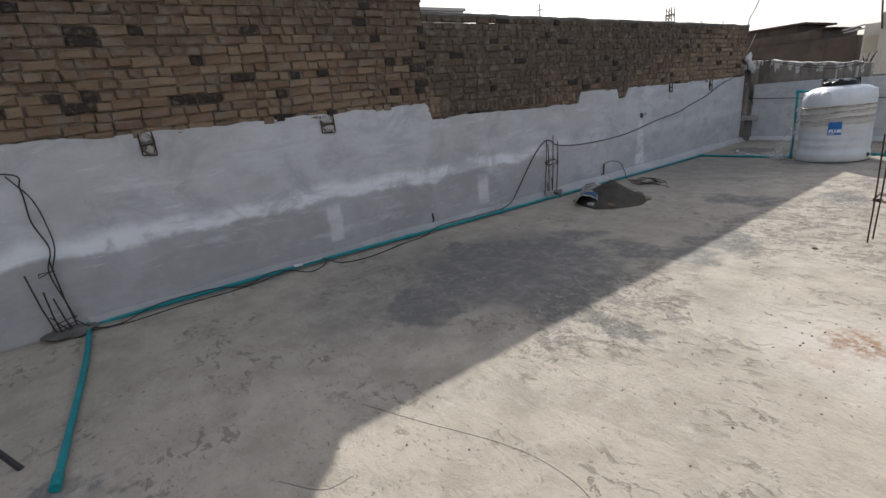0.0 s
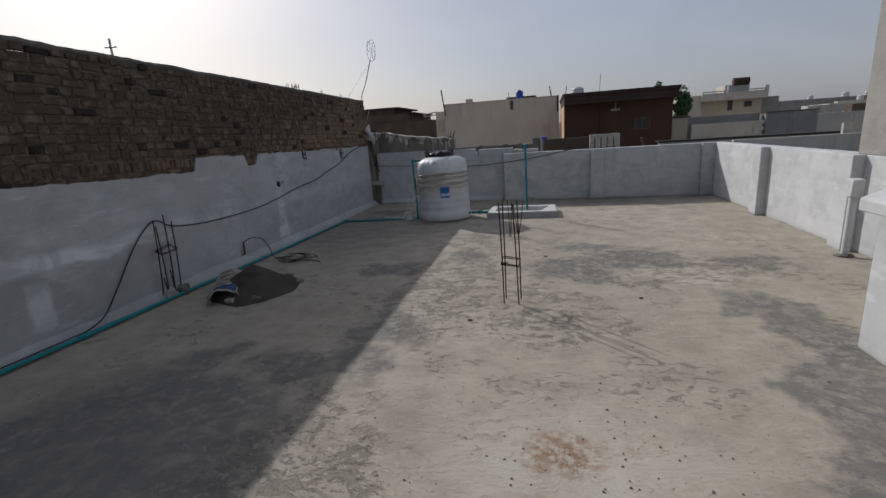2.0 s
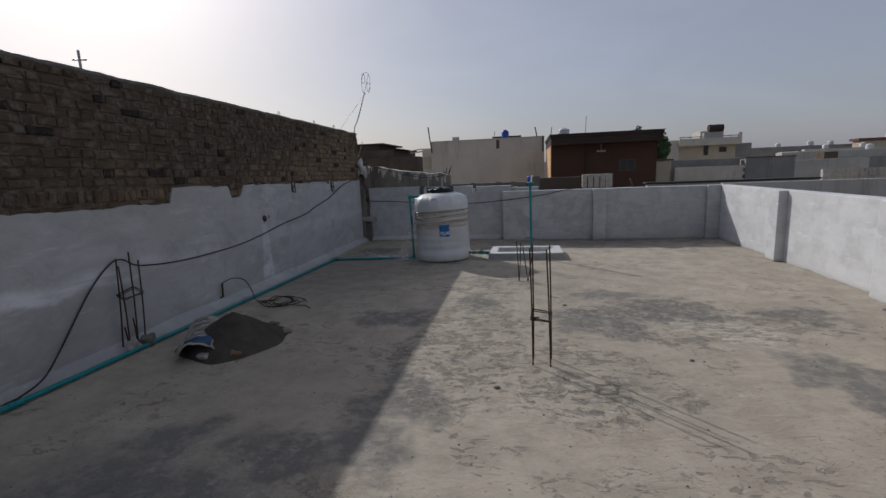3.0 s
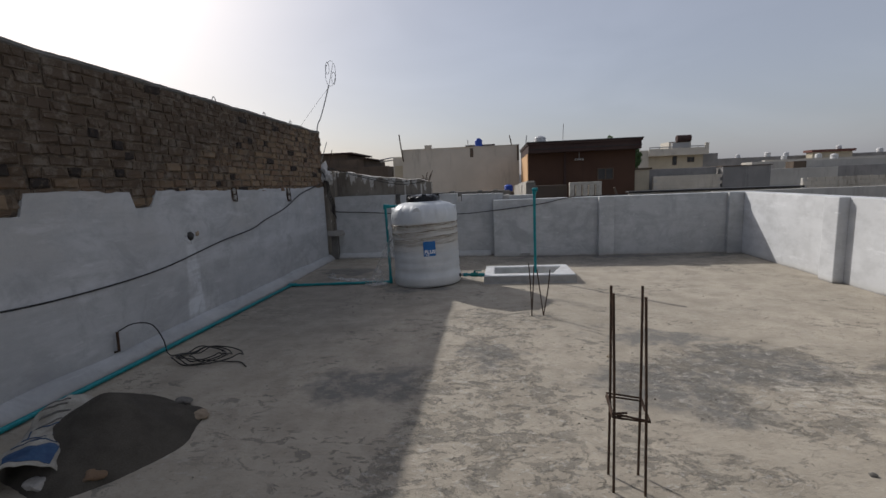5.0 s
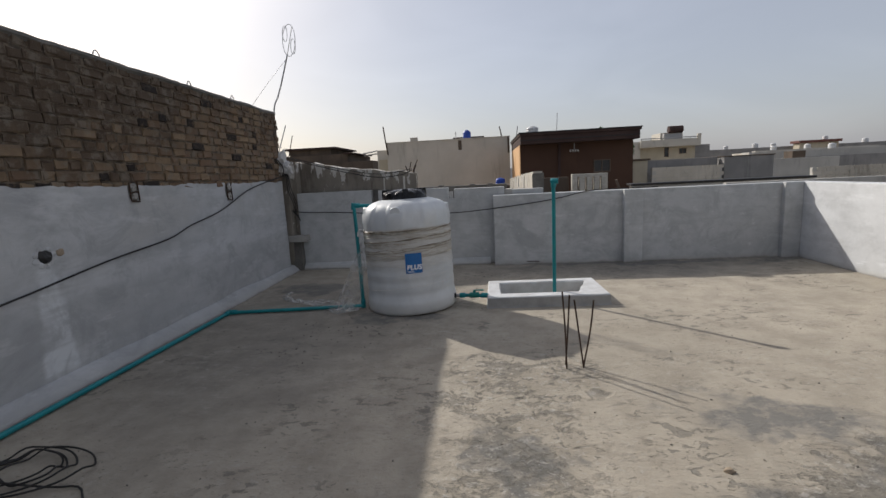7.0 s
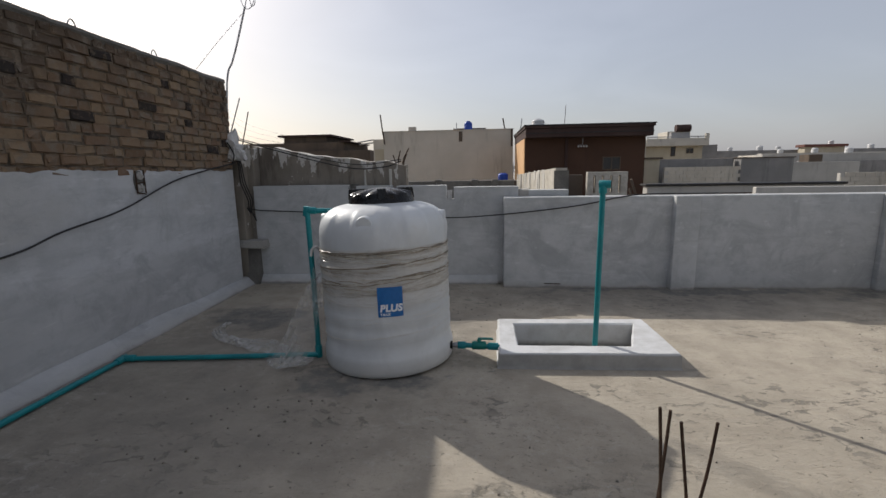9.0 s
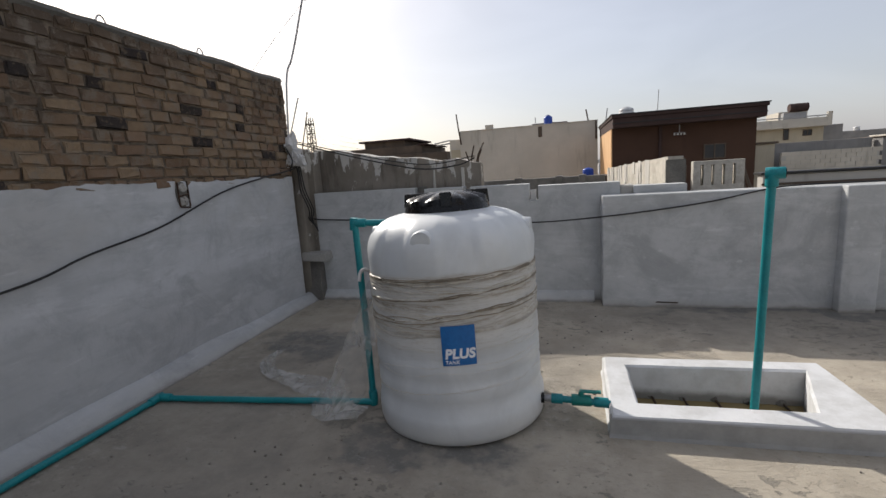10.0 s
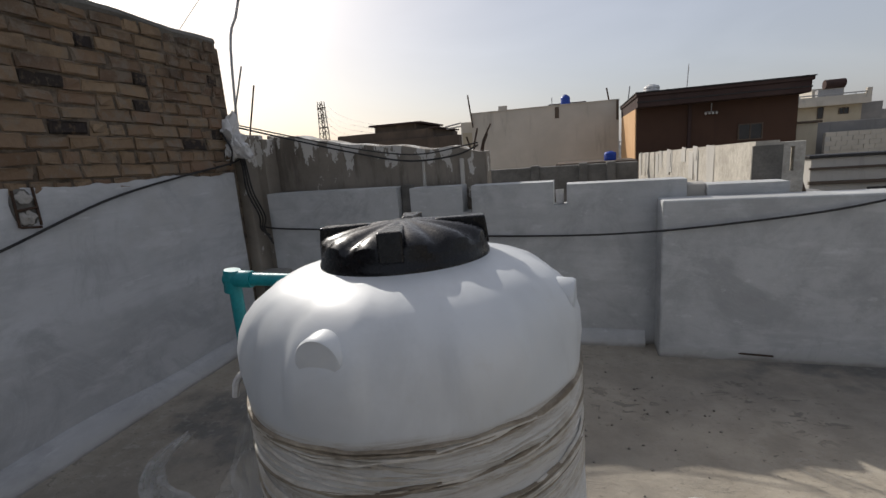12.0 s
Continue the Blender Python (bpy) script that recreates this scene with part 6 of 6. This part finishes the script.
def build_cables():
    w = "black electric cable hanging along the lime-washed wall"
    cable("wall_cable", [(0.17, 2.15, 0.06), (0.10, 2.42, 0.10), (0.035, 2.65, 0.26), (0.03, 2.98, 0.66), (0.03, 3.22, 0.87), (0.05, 3.36, 0.91), (0.04, 3.6, 0.80), (0.03, 4.3, 0.735), (0.03, 5.4, 0.755),
                         (0.03, 6.5, 0.90), (0.03, 7.3, 0.98), (0.03, 7.7, 1.08), (0.03, 8.3, 1.19), (0.03, 9.0, 1.41), (0.03, 9.6, 1.52), (0.04, 10.15, 1.60), (0.06, 10.28, 1.66)], 0.008, w)
    cable("wall_cable", [(0.02, -3.9, 1.50), (0.03, -3.04, 1.46), (0.03, -2.97, 1.32), (0.03, -2.98, 1.05), (0.03, -2.93, 0.80), (0.04, -2.99, 0.60), (0.06, -2.95, 0.3), (0.08, -2.93, 0.15)], 0.006, w)
    cable("wall_cable", [(0.03, -3.03, 1.44), (0.03, -2.92, 1.22), (0.03, -2.89, 0.95), (0.03, -2.90, 0.78), (0.04, -2.97, 0.6)], 0.005, w)
    f = "thin black cable trailing on the floor beside the pipe"
    cable("floor_cable", [(0.06, -2.93, 0.12), (0.14, -2.80, 0.03), (0.15, -2.6, 0.012), (0.08, -2.3, 0.068), (0.09, -1.8, 0.068), (0.13, -1.5, 0.012), (0.09, -1.2, 0.068), (0.13, -0.98, 0.03), (0.19, -0.90, 0.008), (0.27, -0.82, 0.008), (0.20, -0.66, 0.008), (0.12, -0.54, 0.06)], 0.005, f)
    cable("floor_cable", [(0.10, -0.62, 0.068), (0.20, -0.50, 0.012), (0.30, -0.42, 0.008), (0.36, -0.22, 0.008), (0.33, 0.05, 0.008), (0.24, 0.40, 0.008), (0.20, 0.75, 0.010), (0.135, 1.05, 0.066), (0.14, 1.6, 0.062), (0.155, 2.2, 0.062)], 0.006, f)
    cable("floor_cable", [(0.02, -3.1, 0.2), (0.14, -2.95, 0.06), (0.18, -2.6, 0.008), (0.14, -2.1, 0.008), (0.15, -1.5, 0.008), (0.12, -1.0, 0.05)], 0.005, f)
    bm = bmesh.new()
    box(bm, (0.085, -0.96, 0.062), (0.135, -0.86, 0.082), 0.006, 0.006)
    box(bm, (0.10, -0.87, 0.066), (0.115, -0.62, 0.074), 0.002, 0.004)
    tagged(finish("cable_joint", bm, M_ROPE), "white taped cable joint lying on the pipe", "cable")
    # coil on the floor
    rnd = random.Random(8)
    pts = [(0.05, 4.79, 0.31), (0.12, 4.90, 0.35), (0.24, 4.98, 0.31), (0.36, 4.95, 0.16), (0.46, 4.88, 0.05)]
    for k in range(64):
        a = 2.4 + k * 0.42
        rr = 0.18 + 0.055 * math.sin(k * 0.21) + rnd.uniform(-0.003, 0.003)
        pts.append((0.76 + rr * 1.3 * math.cos(a) + 0.06 * math.sin(k * 0.11), 4.95 + rr * 0.9 * math.sin(a), 0.012 + 0.010 * (k % 5)))
    pts += [(1.0, 4.82, 0.02), (1.16, 4.84, 0.01), (1.28, 4.74, 0.008)]
    cable("cable_coil", pts, 0.0055, "loose coil of thin black cable on the floor", 3)
    # along the recessed wall and the parapet
    cable("wall_cable", [(0.06, 10.36, 1.02), (0.25, 10.39, 0.985), (0.9, 10.39, 0.955), (1.8, 10.39, 0.89), (2.75, 10.38, 0.87), (3.35, 10.2, 0.92), (3.9, 10.17, 0.975), (4.4, 10.17, 1.04), (4.85, 10.18, 1.13), (5.2, 10.3, 1.145), (6.0, 10.35, 1.145)], 0.008, "black electric cable strung along the parapet")
    for k in range(3):
        cable("corner_cable", [(-0.02 + 0.03 * k, 10.25, 1.90), (0.05 + 0.02 * k, 10.26, 1.6), (0.07 + 0.03 * k, 10.25, 1.35), (0.12 + 0.03 * k, 10.30, 1.12), (0.10 + 0.02 * k, 10.32, 1.0), (0.16 + 0.01 * k, 10.36, 0.93 - 0.04 * k)], 0.008, "tangled black cable hanging in the wall corner")
    cable("span_cable", [(0.05, 10.28, 1.90), (0.5, 10.5, 1.75), (1.0, 10.58, 1.61), (1.5, 10.56, 1.51), (1.9, 10.6, 1.53), (2.1, 10.6, 1.60)], 0.008, "black cable strung across the peeling wall")
    cable("span_cable", [(0.05, 10.28, 1.92), (0.5, 10.5, 1.78), (1.1, 10.55, 1.63), (1.6, 10.57, 1.56), (2.1, 10.6, 1.62)], 0.006, "black cable strung across the peeling wall")
    # rag bundle
    t = thing("rag_bundle", "crumpled white plastic bag tied at the wall corner", "bag", (0.0, 10.22, 1.78))
    bm = bmesh.new()
    lump(bm, (0.02, 0, 0.03), (0.115, 0.07, 0.135), 0.9, 3, 2)
    lump(bm, (0.09, 0, -0.05), (0.075, 0.06, 0.10), 0.9, 3, 5)
    lump(bm, (-0.03, 0, -0.08), (0.06, 0.05, 0.09), 0.9, 3, 9)
    bmesh.ops.subdivide_edges(bm, edges=bm.edges[:], cuts=1, use_grid_fill=True)
    for v in bm.verts:
        v.co += v.co.normalized() * (0.045 * noise.noise(v.co * 17) + 0.045 * abs(noise.noise(v.co * 34 + Vector((3, 1, 2)))) - 0.01)
    part("bag", bm, M_ROPE, t, smooth=True)
    bm = bmesh.new()
    tube(bm, smooth_line([(-0.05, -0.07, 0.15), (0.02, -0.09, 0.05), (0.08, -0.09, -0.08), (0.03, -0.08, -0.2)], 4), 0.008, 6)
    part("tie", bm, M_CABLE, t)
    # aerial
    t = thing("aerial", "home-made wire loop aerial on a bent pole", "aerial", (-0.2, 10.5, 2.2))
    o = Vector(t.location)
    bm = bmesh.new()
    tube(bm, [p - o for p in smooth_line([(-0.33, 10.7, 1.5), (-0.25, 10.72, 2.66), (-0.16, 10.75, 2.95), (-0.07, 10.75, 3.18), (0.08, 10.75, 3.62)], 5)], 0.012, 8)
    part("pole", bm, M_STEEL, t, smooth=True)
    for cx, cz, rx, rz in ((0.13, 3.84, 0.11, 0.25), (0.07, 3.95, 0.04, 0.12), (0.19, 3.74, 0.04, 0.12)):
        bm = bmesh.new()
        tube(bm, [Vector((cx + rx * math.cos(a), 10.75, cz + rz * math.sin(a) + 0.35 * rx * math.cos(a))) - o for a in np.linspace(0, 2 * math.pi, 25)], 0.005, 5, False)
        part("loop", bm, M_STEEL, t)
    bm = bmesh.new()
    tube(bm, [Vector((0.08, 10.75, 3.62)) - o, Vector((0.20, 10.75, 4.04)) - o], 0.006, 5)
    part("cross_rod", bm, M_STEEL, t)
    cable("guy_wire", [(0.06, 10.74, 3.55), (-0.18, 10.5, 3.15), (-0.42, 10.3, 2.75)], 0.003, "thin guy wire of an aerial")


SAND = (1.02, 3.60, 0.32)


def build_sand():
    bm = bmesh.new()
    rows = []
    nx, ny = 40, 40
    for i in range(nx + 1):
        row = []
        for j in range(ny + 1):
            u, v = i / nx * 2 - 1, j / ny * 2 - 1
            x, y = SAND[0] + u * 0.66, SAND[1] + v * 0.66
            d = math.hypot(u * 1.28 + 0.12 * noise.noise(Vector((v * 2, 1, 0))), v * 1.24 + 0.2 * noise.noise(Vector((u * 2, 5, 0))))
            h = SAND[2] * max(0.0, 1 - d) ** 0.85 + 0.014 * noise.noise(Vector((x * 9, y * 9, 0))) * min(1, max(0, 1 - d) * 5)
            row.append(bm.verts.new((x, y, h if d < 1 else (1 - d) * 0.3)))
        rows.append(row)
    for a, b in zip(rows, rows[1:]):
        for j in range(ny):
            bm.faces.new((a[j], b[j], b[j + 1], a[j + 1]))
    tagged(finish("sand_heap", bm, M_SAND, None, True), "small heap of grey builders' sand on the roof", "sand pile", "", "stuff")
    rnd = random.Random(12)
    for x, y, s, m in ((1.43, 3.89, 0.05, M_STONE), (1.20, 4.04, 0.042, M_CEMENT_DARK), (1.04, 3.12, 0.05, M_CEMENT), (1.28, 3.20, 0.05, M_BRICK_OLD), (0.90, 3.86, 0.018, M_WHITE), (0.55, 3.98, 0.035, M_CEMENT),
                       (3.755, 2.84, 0.018, M_CEMENT_DARK), (5.33, 3.485, 0.015, M_CEMENT_DARK), (4.42, 5.02, 0.018, M_STONE)):
        bm = bmesh.new()
        lump(bm, (0, 0, s * 0.35), (s * 1.25, s, s * 0.6), 0.5, 3, rnd.random() * 9)
        ob = tagged(finish("rubble_piece", bm, m, None, True), "broken piece of " + ("ochre brick" if m is M_STONE else "grey concrete") + " lying on the roof", "rubble")
        z = 0.0
        d = math.hypot((x - SAND[0]) / 0.66 * 1.28, (y - SAND[1]) / 0.66 * 1.24)
        if d < 0.95:
            z = SAND[2] * (1 - d) ** 0.85 - 0.02
        ob.location = (x, y, z)
    # cement sack
    t = thing("cement_sack", "torn printed cement sack slumped against a sand heap", "sack", (0.74, 3.42, 0.0))
    part("bag", sack_patch(0, 1, 0, 1, 0.0, 34, 22), M_SACK, t, smooth=True)
    # dark sheet just under the bag's skin
    part("inside", sack_patch(0.02, 0.98, 0.55, 0.98, -0.012, 20, 8), M_CEMENT_DARK, t, "dark inside")
    part("print", sack_patch(0.03, 0.20, 0.30, 0.80, 0.004, 8, 10), M_SACK_BLUE, t, "faded blue print block", smooth=True)
    for k, (u0, u1, v0, v1) in enumerate(((0.27, 0.285, 0.30, 0.75), (0.34, 0.355, 0.35, 0.60), (0.36, 0.50, 0.36, 0.375), (0.40, 0.60, 0.63, 0.645), (0.56, 0.575, 0.30, 0.62), (0.62, 0.635, 0.28, 0.64),
                                         (0.70, 0.72, 0.30, 0.66), (0.78, 0.795, 0.30, 0.60), (0.86, 0.875, 0.28, 0.60))):
        part("print_bar", sack_patch(u0, u1, v0, v1, 0.004, 4, 8), M_SACK_BLUE if k < 5 else M_CEMENT_DARK, t, "faded printed bar", smooth=True)
    part("ochre_print", sack_patch(0.36, 0.52, 0.70, 0.84, 0.004, 5, 4), M_STONE, t, "faded ochre print", smooth=True)


def sack_point(u, v, out):
    """The sack's skin: u runs along it, v over its back; it lies arched on the floor beside the sand."""
    base = Vector((0.98, 3.08, 0)).lerp(Vector((0.56, 3.80, 0)), u)
    along = Vector((-0.49, 0.87, 0))
    across = Vector((0.87, 0.49, 0))
    ang = math.pi * (0.05 + 0.86 * v)
    wide = 0.185 - 0.01 * u
    tall = 0.155 + 0.03 * u + 0.02 * math.sin(u * 9)
    p = base + across * (-math.cos(ang) * wide) + Vector((0, 0, math.sin(ang) * tall + 0.012))
    dent = 0.028 * noise.noise(Vector((u * 5.5, v * 3.5, 2.0))) + 0.014 * noise.noise(Vector((u * 15, v * 9, 5.0)))
    nrm = (across * -math.cos(ang) + Vector((0, 0, math.sin(ang)))).normalized()
    p += nrm * (dent + out) + along * 0.03 * noise.noise(Vector((u * 3, v * 4, 8.0)))
    p.z = max(p.z, 0.004)
    return p - Vector((0.74, 3.42, 0.0))


def sack_patch(u0, u1, v0, v1, out, nu, nv):
    bm = bmesh.new()
    grid = [[[bm.verts.new(sack_point(u0 + (u1 - u0) * i / nu, v0 + (v1 - v0) * j / nv, out - lay)) for j in range(nv + 1)] for i in range(nu + 1)] for lay in (0, 0.003)]
    for lay in grid:
        for p, q in zip(lay, lay[1:]):
            for j in range(nv):
                bm.faces.new((p[j], q[j], q[j + 1], p[j + 1]))
    a, b = grid
    for i in range(nu):
        for j in (0, nv):
            bm.faces.new((a[i][j], a[i + 1][j], b[i + 1][j], b[i][j]))
    for j in range(nv):
        for i in (0, nu):
            bm.faces.new((a[i][j], a[i][j + 1], b[i][j + 1], b[i][j]))
    return bm


def build_litter():
    """Pebbles and crumbs over the floor, in one mesh; a few drawn cracks."""
    rnd = random.Random(21)
    bm = bmesh.new()
    spots = []
    for _ in range(420):
        spots.append((rnd.uniform(0.3, 7.6), rnd.uniform(-3, 9.6), rnd.uniform(0.003, 0.008)))
    for _ in range(90):
        spots.append((rnd.gauss(4.6, 0.45), rnd.gauss(1.1, 0.4), rnd.uniform(0.003, 0.008)))
    for _ in range(60):
        spots.append((rnd.gauss(1.7, 0.35), rnd.gauss(7.1, 0.3), rnd.uniform(0.004, 0.011)))
    for _ in range(60):
        spots.append((rnd.gauss(3.2, 0.5), rnd.gauss(9.3, 0.4), rnd.uniform(0.004, 0.010)))
    for x, y, s in spots:
        if PIT[0] - 0.2 < x < PIT[1] + 0.2 and PIT[2] - 0.2 < y < PIT[3] + 0.2:
            continue
        vs = [Vector((math.cos(a) * s * rnd.uniform(0.7, 1.4), math.sin(a) * s * rnd.uniform(0.7, 1.2), -0.001)) for a in np.linspace(0, 5.2, 5)]
        base = [bm.verts.new((x + v.x, y + v.y, v.z)) for v in vs]
        top = [bm.verts.new((x + v.x * 0.6, y + v.y * 0.6, s * rnd.uniform(0.7, 1.1))) for v in vs]
        for k in range(5):
            bm.faces.new((base[k], base[(k + 1) % 5], top[(k + 1) % 5], top[k]))
        bm.faces.new(top)
    tagged(finish("floor_grit", bm, M_PEBBLE), "scattered grit and pebbles on the roof", "grit", "", "stuff")
    for pts in ([(2.84, -1.47), (3.22, -1.29), (3.68, -1.06), (4.0, -1.0), (4.25, -1.05)], [(5.99, 1.9), (6.15, 1.72), (6.3, 1.62), (6.45, 1.3)], [(6.1, 1.95), (6.25, 1.85), (6.6, 1.2)], [(3.1, -2.05), (3.3, -1.9), (3.32, -1.75)]):
        bm = bmesh.new()
        tube(bm, smooth_line([(x, y, -0.0015) for x, y in pts], 6), 0.0032, 5)
        structure("floor_crack", bm, M_CEMENT_DARK, "thin dark scratch in the screed")


build_floor()
build_west_wall()
build_parapets()
build_town()
tree(18.6, 55, 4.7, 0.85, 1)
tree(16.6, 56, 5.7, 1.1, 2)
build_tank()
build_pipes()
build_basin()
build_rebar()
build_cables()
build_sand()
build_litter()

# ---- brick courses ----
rb = random.Random(77)
far_bricks = brick_layout(1.2, 10.24, lambda y: cap_z(y) - 0.02, west_top, 0.0875, rb, 14)
low_line = lambda y: 1.460 - 0.020 * (y - 1.2)
far_bricks = [b for b in far_bricks if b[0] > 4.16 or b[1] > low_line(b[0]) + 0.205]
y = 1.2
while y < 4.12:
    far_bricks.append((y + 0.034, low_line(y) + 0.115 + rb.uniform(-0.008, 0.008), 4, 0.068, rb.random()))
    y += 0.068 + rb.choice((0.006, 0.012, 0.02, 0.03))
y = 1.2
while y < 4.0:
    length = rb.choice((0.22, 0.16, 0.11))
    far_bricks.append((y + length / 2, low_line(y) + 0.032, 5, length, rb.random()))
    y += length + rb.choice((0.008, 0.02, 0.05))
build_bricks("wall_west_old_brick", "weathered, soot-stained brick wall", far_bricks, 0.0875, M_BRICK_OLD, lambda y, z: -y)
near_bricks = brick_layout(-7.0, 1.2, lambda y: 3.42, west_top, 0.086, rb, 22)
build_bricks("wall_west_new_brick", "yellow-brown brick wall with burnt headers", near_bricks, 0.086, M_BRICK, lambda y, z: abs(y + 0.9) * 0.9 + z, front=0.0)
